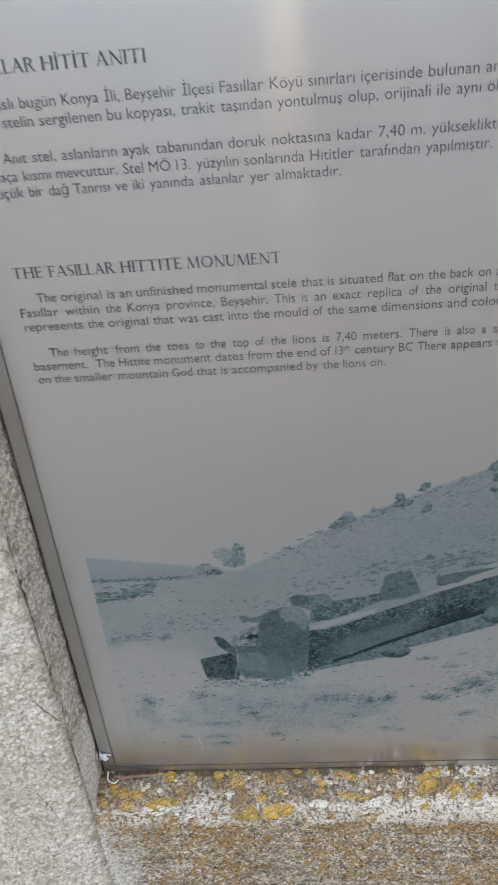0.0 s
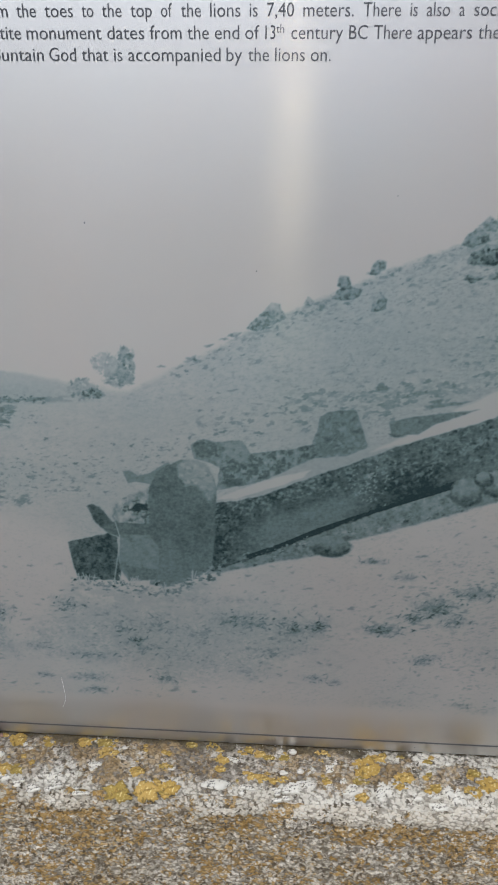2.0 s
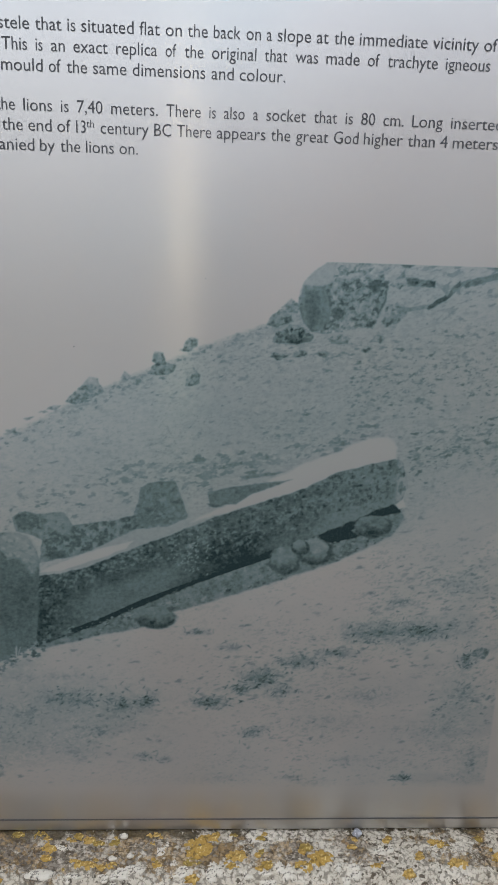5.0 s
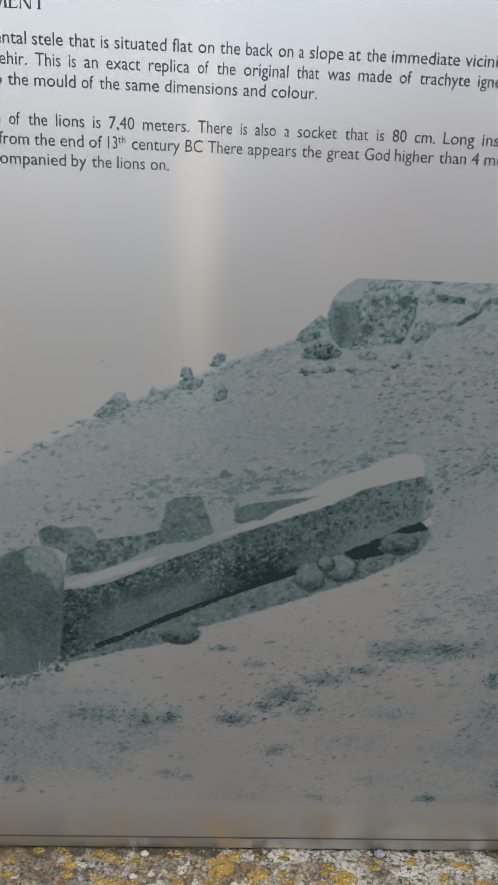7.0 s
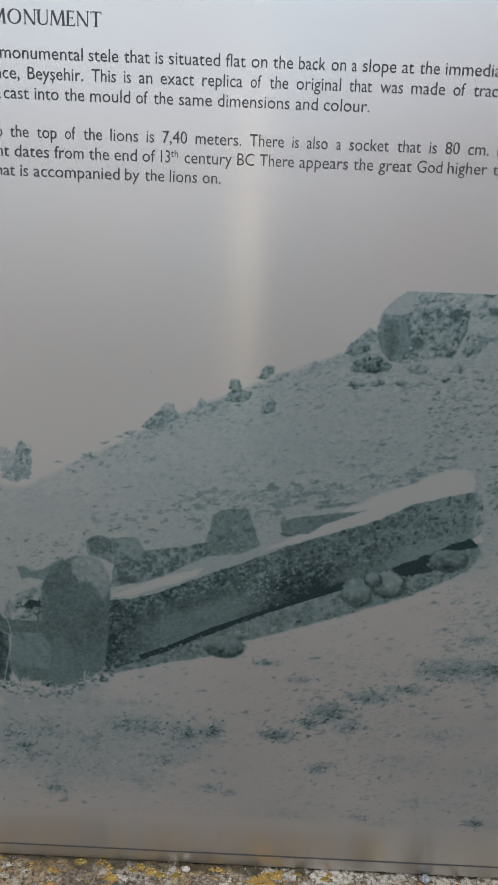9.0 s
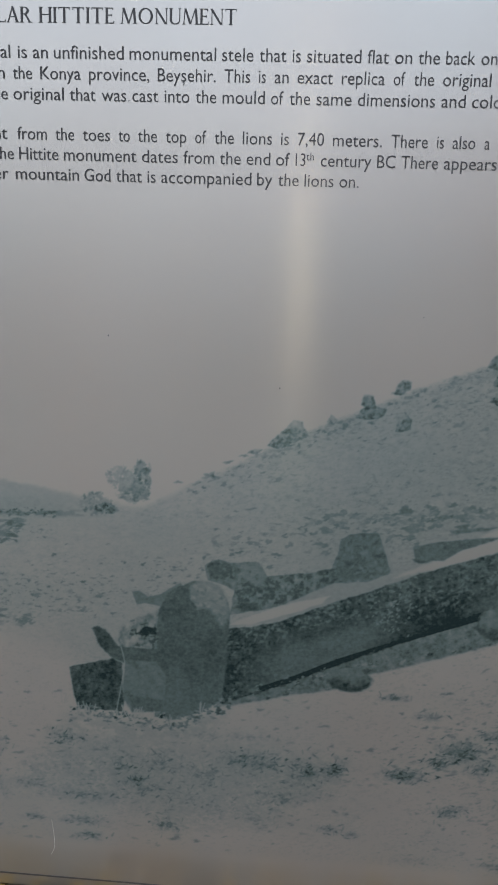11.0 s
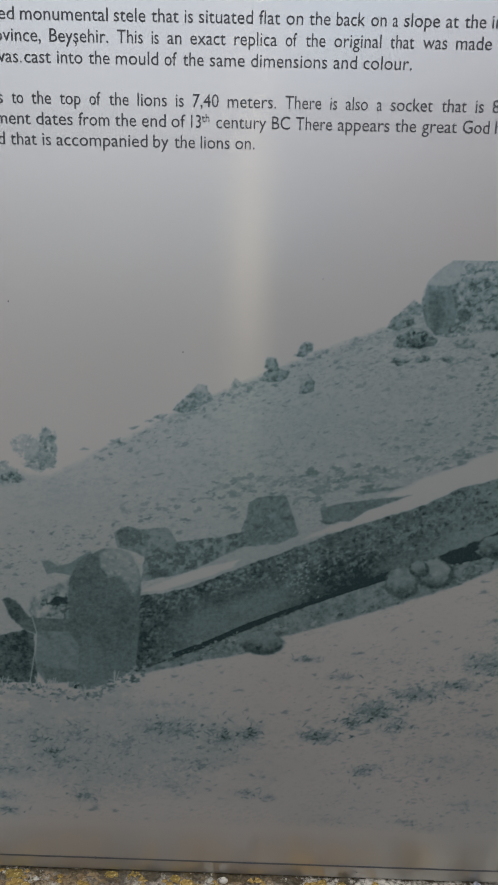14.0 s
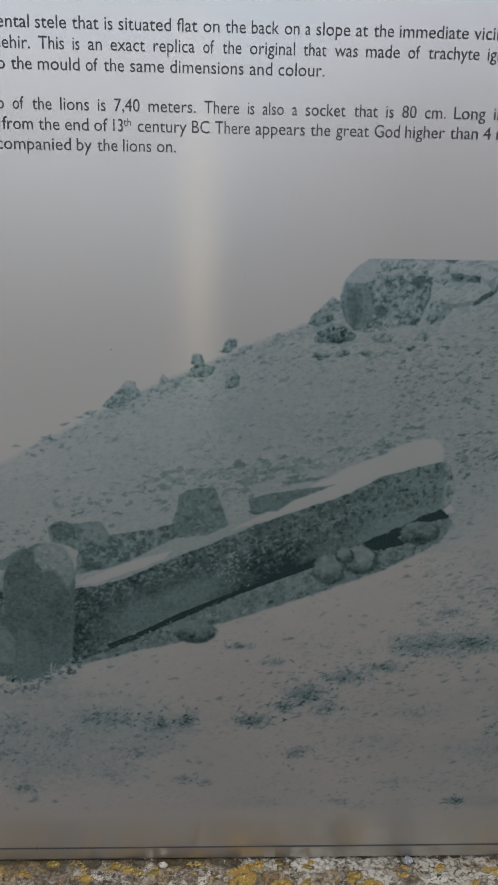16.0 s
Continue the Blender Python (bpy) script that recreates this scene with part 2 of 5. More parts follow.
# unseen pale strip, added to brighten what the plaque's lower part mirrors
reflected_strip = part("pavement", box(bmesh.new(), -3, 3, -0.95, 0.3, GROUND, GROUND + 0.012, 0.004), REFLECTED_STRIP)
tagged(reflected_strip, "unseen pale strip added at the wall's foot to brighten the plaque's reflection", "pavement", kind="structure")
LEFT, RIGHT, FLOOR, TOP = -0.022, 0.742, -0.027, 1.09   # the niche
LEDGE_Y, LEDGE_RISE = (-0.062, -0.056, -0.046, -0.02, 0.03), (0.0, 0.006, 0.010, 0.0125, 0.0145)
BACK = 0.03


def rim_curve(p):
    """The niche's outline wavers a little."""
    return 0.004 * noise.noise(Vector((p.x * 14, 3.1, p.z * 14)))


def lip(p):
    return 0.006 * noise.noise(Vector((p.x * 17, 7.7, 0.4))) + 0.0035 * noise.noise(Vector((p.x * 60, 1.7, 0.4))) + 0.0015 * noise.noise(Vector((p.x * 190, 5.7, 0.4)))


def push_left(p, a, b):
    d = rough((0, -1, 0), 0.0044)(p, a, b)
    edge = max(0.0, 1 - (LEFT - p.x) / 0.024) if p.x <= LEFT else 0
    return d + Vector((rim_curve(p) * (1 if a == 1 else 0), 0.013 * edge ** 2, 0))


def push_face(p, a, b):
    d = rough((0, -1, 0), 0.0046)(p, a, b)
    edge = max(0.0, 1 - (FLOOR - p.z) / 0.014)
    return d * (1 - edge) + Vector((0, 0.007 * edge ** 2, lip(p) * edge))


def push_ledge(p, a, b):
    rise = rough((0, 0, 1), 0.0026)(p, a, b)
    rise.z += float(np.interp(p.y, LEDGE_Y, LEDGE_RISE))
    edge = max(0.0, 1 - (p.y - RIM) / 0.012)
    rise.z *= 1 - 0.7 * edge if edge < 1 else 0
    return rise + Vector((0, 0.007 * edge, lip(p) * edge))


def push_reveal(p, a, b):
    d = rough((1, 0, 0), 0.003)(p, a, b)
    return d + (Vector((rim_curve(p), 0.013, 0)) if a == 0 else Vector((0, 0, 0)))


wall = new("wall_niche")
tagged(wall, "weathered rough concrete wall with a niche for the plaque", "wall", kind="structure")
for ob in (
    sheet("side_face", (-0.20, RIM, -0.30), (0.178, 0, 0), (0, 0, 1.55), 120, 1000, push_left, PLASTER),
    sheet("lower_face", (LEFT, RIM, -0.30), (RIGHT - LEFT, 0, 0), (0, 0, 0.30 + FLOOR), 560, 190, push_face, FACE),
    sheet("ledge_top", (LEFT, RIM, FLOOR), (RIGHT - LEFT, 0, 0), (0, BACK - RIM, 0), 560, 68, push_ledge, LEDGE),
    sheet("reveal", (LEFT, RIM, FLOOR), (0, BACK - RIM, 0), (0, 0, TOP - FLOOR), 46, 560, push_reveal, REVEAL),
):
    ob.parent = wall
part("far_reveal", box(bmesh.new(), RIGHT, 2.2, RIM, 0.4, GROUND, 1.25), PLASTER, wall)
part("head", box(bmesh.new(), -0.20, RIGHT - 0.002, RIM + 0.002, 0.4, TOP, 1.25), PLASTER, wall)
part("flank", box(bmesh.new(), -1.4, -0.198, RIM + 0.003, 0.4, GROUND, 1.25), PLASTER, wall)
part("core", box(bmesh.new(), -0.2, RIGHT, BACK, 0.4, GROUND, 1.25), REVEAL, wall)
part("foot", box(bmesh.new(), -0.2, RIGHT, RIM + 0.004, BACK, GROUND, -0.298), FACE, wall)

# unseen wall behind the camera, added to darken the reflection below the sky
bm = bmesh.new()
profile = [(-11, GROUND), (11, GROUND), (11, 2.9), (2.2, 2.05), (-3.0, 0.10), (-11, 0.0)]   # its coping slopes so that more sky mirrors at the plaque's upper left
front = bm.faces.new([bm.verts.new((x, -7.0, z)) for x, z in profile])
for v in bmesh.ops.extrude_face_region(bm, geom=[front])["geom"]:
    if isinstance(v, bmesh.types.BMVert):
        v.co.y = -7.4
bmesh.ops.recalc_face_normals(bm, faces=bm.faces)
garden_wall = part("garden_wall", bm, RENDER_COAT)
tagged(garden_wall, "unseen plain dull wall added to shape the plaque's reflection", "wall", kind="structure")
# unseen block, added so that the plaque mirrors a warm upright streak
pillar = new("pillar")
tagged(pillar, "unseen pale block on a dark plinth, added for the streak mirrored in the plaque", "pillar")
part("plinth", box(bmesh.new(), 0.10, 0.34, -6.62, -6.34, GROUND, 0.28, 0.02), RENDER_COAT, pillar)
part("block", box(bmesh.new(), 0.135, 0.315, -6.58, -6.38, 0.28, 0.98, 0.02), LIMESTONE, pillar, "unseen pale block mirrored as a streak")

# ---------------------------------------------------------------- plaque
plaque = new("information_plaque")
tagged(plaque, "brushed aluminium information plaque with dark text and a printed photo", "plaque")
part("plate", box(bmesh.new(), -0.017, 0.736, 0.0, 0.004, -0.012, 1.075, 0.0012), PLATE, plaque)

for x0, x1, z0, z1 in ((0.0, 0.719, -0.0006, 0.0006), (0.0, 0.719, 1.0574, 1.0586), (-0.0006, 0.0006, 0.0006, 1.0574), (0.7184, 0.7196, 0.0006, 1.0574)):
    part("border_line", box(bmesh.new(), x0, x1, -0.0004, 0.0002, z0, z1), INK, plaque, "thin dark printed border line")

# The printed photo: a fallen stele on a stony slope, as ink on the metal. Millimetres in the plate's plane.
STEP = 0.65
PX0, PX1, PZ0, PZ1 = 28.0, 690.0, 32.0, 524.0
gx = np.arange(PX0, PX1 + STEP / 2, STEP)
gz = np.arange(PZ0, PZ1 + STEP / 2, STEP)
X, Z = np.meshgrid(gx, gz)
lattice = np.random.RandomState(5).rand(256, 256)


def grain(x, z, octaves=1, seed=0, gain=0.55):
    """Smooth lattice noise about 0.5."""
    total, weight, amp = 0.0, 0.0, 1.0
    for o in range(octaves):
        a, b = x * 2 ** o + 17.3 * (seed + o), z * 2 ** o + 41.7 * (seed + o)
        i, j = np.floor(a).astype(int), np.floor(b).astype(int)
        u, v = a - i, b - j
        u, v = u * u * (3 - 2 * u), v * v * (3 - 2 * v)
        i0, i1, j0, j1 = i % 256, (i + 1) % 256, j % 256, (j + 1) % 256
        n = (lattice[j0, i0] * (1 - u) + lattice[j0, i1] * u) * (1 - v) + (lattice[j1, i0] * (1 - u) + lattice[j1, i1] * u) * v
        total, weight, amp = total + amp * n, weight + amp, amp * gain
    return total / weight


def smooth(v, a, b):
    t = np.clip((v - a) / (b - a), 0, 1)
    return t * t * (3 - 2 * t)


WX = X + 3.0 * (grain(X / 7, Z / 7, 3, 1) - 0.5)
WZ = Z + 3.0 * (grain(X / 7, Z / 7, 3, 2) - 0.5)


def inside(points, soft=0.8, ragged=1.0):
    """Coverage of a polygon with a soft, ragged edge."""
    xs, zs = [p[0] for p in points], [p[1] for p in points]
    i0, i1 = max(0, int((min(xs) - 6 - PX0) / STEP)), int((max(xs) + 6 - PX0) / STEP) + 2
    j0, j1 = max(0, int((min(zs) - 6 - PZ0) / STEP)), int((max(zs) + 6 - PZ0) / STEP) + 2
    w = (slice(j0, j1), slice(i0, i1))
    x, z = X[w] + (WX[w] - X[w]) * ragged, Z[w] + (WZ[w] - Z[w]) * ragged
    dist, odd = np.full(x.shape, 1e9), np.zeros(x.shape, bool)
    for (ax, az), (bx, bz) in zip(points, points[1:] + points[:1]):
        ex, ez = bx - ax, bz - az
        t = np.clip(((x - ax) * ex + (z - az) * ez) / (ex * ex + ez * ez), 0, 1)
        dist = np.minimum(dist, np.hypot(x - ax - t * ex, z - az - t * ez))
        if ez:
            odd ^= ((az > z) != (bz > z)) & (x < ex * (z - az) / ez + ax)
    cover = np.zeros(X.shape)
    cover[w] = smooth(np.where(odd, -dist, dist), soft, -soft)
    return cover


def blob(cx, cz, rx, rz, seed=0, ragged=0.5):
    """Coverage of an uneven oval."""
    a = np.hypot((X - cx) / rx, (Z - cz) / rz)
    return smooth(a + ragged * (grain(X / (0.45 * rx), Z / (0.45 * rz), 3, seed) - 0.5) * 2, 1.12, 0.88)


def flecks(along, across, thin, lean, seed, level, width=0.08):
    """Small dark dashes that follow a slope."""
    c, s = math.cos(radians(lean)), math.sin(radians(lean))
    return smooth(grain((X * c + Z * s) / along, (Z * c - X * s) / across, 2, seed, thin), level, level + width)


ink = np.zeros(X.shape)
mottle_fine = grain(X / 3.5, Z / 3.5, 3, 43, 0.7)


def lay(mask, value):
    global ink
    ink = ink + (value - ink) * mask


dice_print = np.random.RandomState(9)


def dab(cx, cz, rx, rz, lean, value, cover=1.0, within=None):
    """One small uneven fleck of ink, laid into the print."""
    reach = 1.7 * max(rx, rz) + STEP
    i0, i1 = max(0, int((cx - reach - PX0) / STEP)), int((cx + reach - PX0) / STEP) + 2
    j0, j1 = max(0, int((cz - reach - PZ0) / STEP)), int((cz + reach - PZ0) / STEP) + 2
    if i1 <= i0 or j1 <= j0:
        return
    w = (slice(j0, j1), slice(i0, i1))
    dx, dz = X[w] - cx, Z[w] - cz
    if not dx.size:
        return
    c, s = math.cos(radians(lean)), math.sin(radians(lean))
    u, v = (dx * c + dz * s) / rx, (dz * c - dx * s) / rz
    turn, p = np.arctan2(v, u), dice_print.rand(3) * 6.28
    r = np.hypot(u, v) / (1 + 0.24 * np.sin(2 * turn + p[0]) + 0.20 * np.sin(3 * turn + p[1]) + 0.14 * np.sin(5 * turn + p[2]))
    soft = min(0.6, 0.7 * STEP / min(rx, rz))
    mask = smooth(r, 1 + soft, 1 - soft) * cover
    if within is not None:
        mask = mask * within[w]
    ink[w] += (value - ink[w]) * mask


def stroke(points, wide, value, cover=1.0):
    """A thin line of ink through a few points, as a blade of grass or a crack."""
    for (ax, az), (bx, bz) in zip(points, points[1:]):
        i0, i1 = max(0, int((min(ax, bx) - 2 - PX0) / STEP)), int((max(ax, bx) + 2 - PX0) / STEP) + 2
        j0, j1 = max(0, int((min(az, bz) - 2 - PZ0) / STEP)), int((max(az, bz) + 2 - PZ0) / STEP) + 2
        if i1 <= i0 or j1 <= j0:
            continue
        w = (slice(j0, j1), slice(i0, i1))
        ex, ez = bx - ax, bz - az
        t = np.clip(((X[w] - ax) * ex + (Z[w] - az) * ez) / (ex * ex + ez * ez + 1e-6), 0, 1)
        d = np.hypot(X[w] - ax - t * ex, Z[w] - az - t * ez)
        ink[w] += (value - ink[w]) * smooth(d, wide + 0.35, max(0.0, wide - 0.35)) * cover


def strew(count, x0, x1, middle, spread, size, flat, lean, value, within=None, lit=0.5, cover=0.85):
    """Stones and clods strewn about a line middle(x): each a dark fleck, some with a pale upper edge."""
    for _ in range(2 * count):
        cx = dice_print.uniform(x0, x1)
        cz = middle(cx) + dice_print.normal() * spread
        r = size[0] + (size[1] - size[0]) * dice_print.rand() ** 2.2
        tilt = lean + dice_print.normal() * 12
        v = dice_print.uniform(*value) + 0.07
        if dice_print.rand() < lit:
            dab(cx + 0.2 * r, cz + 0.75 * r * flat, r, r * flat * 0.8, tilt, 0.10, 0.45, within)
        dab(cx, cz, r, r * flat * dice_print.uniform(0.7, 1.3), tilt, v, cover, within)


def line_through(*points):
    xs, zs = [p[0] for p in points], [p[1] for p in points]
    return lambda x: float(np.interp(x, xs, zs))


def tuft(cx, cz, rx, rz, value, count, lean=14, grass=0.25):
    """A dry clump: a thin broken wash, leafy flecks, and some upright blades."""
    w = (slice(max(0, int((cz - 1.8 * rz - PZ0) / STEP)), int((cz + 1.8 * rz - PZ0) / STEP) + 2), slice(max(0, int((cx - 1.8 * rx - PX0) / STEP)), int((cx + 1.8 * rx - PX0) / STEP) + 2))
    x, z = X[w], Z[w]
    wash = fore[w] * smooth(np.hypot((x - cx) / rx, (z - cz) / rz) + 1.6 * (grain(x / 7, z / 5, 3, int(cx) % 37, 0.7) - 0.5), 1.35, 0.15)
    ink[w] += (value * 0.6 - ink[w]) * wash * 0.7
    ink[w] += (value * 1.15 - ink[w]) * wash * smooth(grain(x / 2.2, z / 1.8, 2, int(cz) % 29, 0.7), 0.46, 0.66) * 0.8
    for _ in range(int(1.5 * count)):
        a, d = dice_print.uniform(0, 6.28), abs(dice_print.normal()) * 0.62
        px, pz = cx + rx * d * math.cos(a), cz + rz * d * math.sin(a)
        if dice_print.rand() < grass:
            h = dice_print.uniform(1.5, 4.0)
            stroke([(px, pz), (px + dice_print.normal() * 0.5 * h, pz + h)], 0.35, value * dice_print.uniform(1.1, 1.9), 0.8)
        else:
            dab(px, pz, dice_print.uniform(0.9, 2.6), dice_print.uniform(0.5, 1.0), lean + dice_print.normal() * 28, min(0.86, value * dice_print.uniform(0.9, 2.1)), 0.85)


skyline = np.interp(X, [28, 70, 110, 150, 200, 231, 254, 281, 303, 347, 373, 399, 435, 462, 484, 503, 505, 690],
                    [376, 369, 363, 357, 350, 366, 378, 392, 404, 426, 437, 449, 463, 473, 488, 494, 524, 530])
near = np.interp(X, [28, 70, 130, 190, 271, 375, 473, 560, 600, 690], [232, 236, 222, 172, 183, 218, 250, 283, 300, 330])
fade = np.interp(X, [28, 130, 190, 560, 640], [22, 18, 5, 5, 70])
patchy = grain(X / 60, Z / 30, 3, 3)
hill = smooth(skyline + 3 * (grain(X / 6, Z / 6, 2, 4) - 0.5) - Z, -1.5, 5.0)
slope_tone = 0.20 + 0.06 * smooth(X, 260, 420) + 0.13 * (patchy - 0.5) + 0.05 * smooth(X, 220, 420) * smooth(skyline - Z, 8, 60) + 0.05 * (grain(X / 5, Z / 30, 2, 70) - 0.5)
lay(hill, slope_tone)
lay(hill * smooth(X, 520, 660) * 0.6, 0.20 + 0.10 * (grain(X / 24, Z / 12, 3, 71) - 0.5))
worn = smooth(skyline - Z, 2, 30)
for along, across, lean, seed, level, value in ((5, 1.6, 10, 6, 0.60, 0.42), (3.0, 1.3, 8, 7, 0.62, 0.46), (9, 2.2, 12, 8, 0.62, 0.36), (2.2, 1.2, 18, 31, 0.64, 0.50)):
    where = hill * (0.35 + 0.65 * smooth(grain(X / 46, Z / 16, 3, seed + 20), 0.42, 0.60)) * (0.45 + 0.55 * smooth(X, 200, 420))
    lay(where * flecks(along, across, 0.6, lean, seed, level, 0.10) * 0.75, value)
lay(hill * worn * smooth(grain(X / 1.7, Z / 1.3, 2, 73), 0.58, 0.76) * 0.3, 0.36)
strew(130, 235, 480, lambda x: float(np.interp(x, [231, 281, 347, 399, 484], [366, 392, 426, 449, 486])) - 5, 5, (0.7, 3.0), 0.55, 22, (0.36, 0.64), hill)
# far hills in haze, a hedge along their foot, a dark field edge below it
haze = hill * smooth(X, 172, 120) * smooth(Z, 338, 345)
lay(haze, 0.27 + 0.08 * smooth(Z, 362, 340))
lay(hill * smooth(X, 190, 130) * smooth(np.abs(Z - np.interp(X, [28, 90, 190], [339, 338, 343])), 4.5, 1.0) * smooth(grain(X / 7, Z / 2, 3, 5), 0.34, 0.52), 0.50)
strew(60, 30, 130, line_through((30, 338), (130, 340)), 1.6, (0.8, 2.4), 0.5, 2, (0.5, 0.75), lit=0.1)
strew(60, 30, 100, line_through((30, 316), (70, 318), (100, 328)), 4.5, (1.5, 6.0), 0.35, 4, (0.40, 0.66), hill)
strew(26, 30, 92, line_through((30, 308), (92, 318)), 1.5, (2, 7), 0.3, 4, (0.5, 0.7), hill)
strew(24, 60, 130, line_through((60, 330), (130, 322)), 5, (0.8, 2.0), 0.5, 3, (0.35, 0.55), hill)
# strewn ground in bands that follow the slope
for count, x0, x1, points, spread, size, lean, value in (
        (150, 80, 250, ((80, 270), (250, 296)), 12, (0.6, 2.4), 6, (0.34, 0.62)),
        (70, 30, 190, ((30, 255), (190, 268)), 9, (0.8, 3.2), 8, (0.34, 0.60)),
        (34, 30, 110, ((30, 238), (60, 244), (110, 248)), 3, (2, 6), 12, (0.36, 0.56)),
        (110, 250, 440, ((250, 318), (340, 333), (440, 352)), 9, (0.8, 4.0), 9, (0.34, 0.62)),
        (60, 330, 470, ((330, 340), (470, 358)), 5, (1.5, 6.0), 10, (0.36, 0.60)),
        (50, 250, 470, ((250, 350), (470, 400)), 16, (0.6, 2.2), 15, (0.32, 0.52)),
        (70, 290, 480, ((290, 398), (380, 428), (480, 452)), 10, (0.6, 2.6), 20, (0.34, 0.60)),
        (70, 300, 480, ((300, 385), (480, 430)), 12, (0.6, 1.8), 18, (0.30, 0.46)),
        (330, 530, 689, ((530, 420), (600, 428), (689, 432)), 19, (0.6, 2.6), 10, (0.36, 0.72)),
        (150, 470, 680, ((470, 440), (580, 452), (680, 468)), 9, (0.7, 3.0), 8, (0.34, 0.60)),
        (120, 440, 600, ((440, 382), (520, 392), (600, 402)), 11, (0.7, 3.2), 8, (0.32, 0.58)),
        (200, 585, 689, ((585, 362), (630, 372), (689, 380)), 11, (0.8, 3.4), 14, (0.36, 0.72)),
        (40, 420, 560, ((420, 352), (500, 366), (560, 384)), 5, (1.5, 5.0), 12, (0.38, 0.62)),
        (70, 590, 689, ((590, 320), (689, 345)), 16, (0.6, 2.2), 14, (0.32, 0.56))):
    strew(count, x0, x1, line_through(*points), spread, size, 0.45, lean, value, hill)
for x, z in [(253, 378), (280, 395), (288, 399), (268, 389), (308, 377), (287, 352), (341, 344), (409, 354), (382, 368), (462, 424), (441, 426), (523, 377), (535, 377)]:
    dab(x, z, dice_print.uniform(2.0, 4.2), dice_print.uniform(0.9, 1.6), 14, 0.52, 0.9)
for x, z in [(229, 371), (253, 378), (132, 256), (149, 257), (96, 241), (79, 235), (89, 223), (259, 322), (227, 297)]:
    dab(x, z, dice_print.uniform(1.8, 3.6), dice_print.uniform(0.8, 1.4), 10, 0.50, 0.9)

# the bare foreground with its dry tufts
fore = smooth((near - Z) / fade, -1.0, 1.0)
lay(fore, 0.05 + 0.10 * (grain(X / 45, Z / 25, 3, 13) - 0.5))
lay(fore * smooth(X, 560, 660) * smooth(grain(X / 26, Z / 14, 3, 37), 0.40, 0.66) * 0.8, 0.20)
lay(fore * smooth(X, 90, 160) * smooth(X, 380, 310) * smooth(np.abs(Z - 110), 46, 22) * smooth(grain(X / 22, Z / 14, 3, 72), 0.34, 0.60) * 0.8, 0.19)
field = fore * smooth(np.hypot((X - 235) / 165, (Z - 104) / 46) + 0.9 * (grain(X / 30, Z / 16, 3, 75) - 0.5), 1.1, 0.5)
lay(field * smooth(grain(X / 5, Z / 3.5, 3, 76, 0.7), 0.36, 0.62) * 0.75, 0.26)
lay(field * smooth(grain(X / 2.2, Z / 1.7, 2, 77, 0.7), 0.52, 0.72) * 0.6, 0.40)
lay(fore * smooth(grain(X / 2.6, Z / 1.4, 2, 78), 0.62, 0.80) * 0.4, 0.24)
strew(200, 90, 390, line_through((90, 100), (240, 108), (390, 112)), 22, (0.6, 2.4), 0.5, 10, (0.30, 0.56), field, 0.15, 0.75)
for cx, cz, rx, rz, value, count in (
        (585, 200, 42, 12, 0.36, 110), (614, 199, 22, 8, 0.50, 70), (556, 196, 16, 10, 0.40, 40), (640, 206, 26, 10, 0.30, 40), (505, 170, 22, 6, 0.40, 40), (467, 152, 20, 12, 0.44, 80), (486, 138, 16, 8, 0.40, 30), (421, 127, 18, 7, 0.48, 50),
        (540, 176, 26, 5, 0.34, 26), (410, 197, 13, 4, 0.40, 22), (462, 95, 13, 7, 0.36, 30), (440, 182, 12, 4, 0.34, 16), (531, 106, 34, 12, 0.20, 30), (607, 45, 12, 6, 0.44, 30), (501, 46, 14, 4, 0.28, 14), (520, 40, 18, 5, 0.22, 10), (552, 66, 18, 7, 0.22, 12),
        (655, 170, 10, 12, 0.50, 30), (655, 136, 26, 22, 0.30, 70), (640, 100, 32, 18, 0.26, 40), (671, 60, 14, 26, 0.30, 30), (588, 228, 16, 5, 0.38, 22), (640, 245, 34, 10, 0.28, 50), (566, 132, 26, 9, 0.26, 24), (432, 46, 26, 7, 0.16, 14),
        (342, 122, 22, 13, 0.44, 70), (366, 126, 10, 11, 0.52, 34), (300, 127, 32, 14, 0.40, 90), (282, 128, 18, 10, 0.46, 40), (258, 114, 44, 18, 0.30, 80), (322, 96, 20, 9, 0.34, 36), (236, 88, 40, 14, 0.28, 50), (300, 74, 26, 9, 0.26, 30),
        (212, 122, 30, 14, 0.34, 60), (206, 96, 26, 12, 0.34, 50), (196, 104, 14, 5, 0.50, 20), (225, 62, 18, 9, 0.36, 40), (150, 60, 20, 6, 0.34, 26), (155, 46, 14, 5, 0.44, 16), (150, 86, 26, 6, 0.36, 26), (134, 140, 20, 10, 0.40, 40), (170, 132, 26, 9, 0.26, 30),
        (184, 116, 12, 8, 0.42, 20), (360, 70, 14, 5, 0.34, 14), (382, 66, 10, 4, 0.34, 10), (106, 60, 12, 4, 0.34, 10), (66, 128, 13, 14, 0.46, 50), (58, 108, 18, 14, 0.28, 40), (72, 92, 16, 16, 0.24, 30), (100, 92, 14, 4, 0.34, 12), (250, 150, 26, 6, 0.24, 24), (285, 152, 30, 7, 0.20, 20)):
    tuft(cx, cz, rx, rz, value, count)
for cx, cz, rx, rz, value, count in ((470, 150, 18, 9, 0.42, 50), (500, 166, 22, 5, 0.42, 40), (425, 124, 16, 5, 0.46, 30), (575, 198, 30, 8, 0.42, 90), (612, 200, 18, 6, 0.52, 60), (535, 178, 18, 4, 0.42, 30), (450, 140, 14, 6, 0.44, 40)):
    tuft(cx, cz, rx, rz, value, count, 20, 0.1)
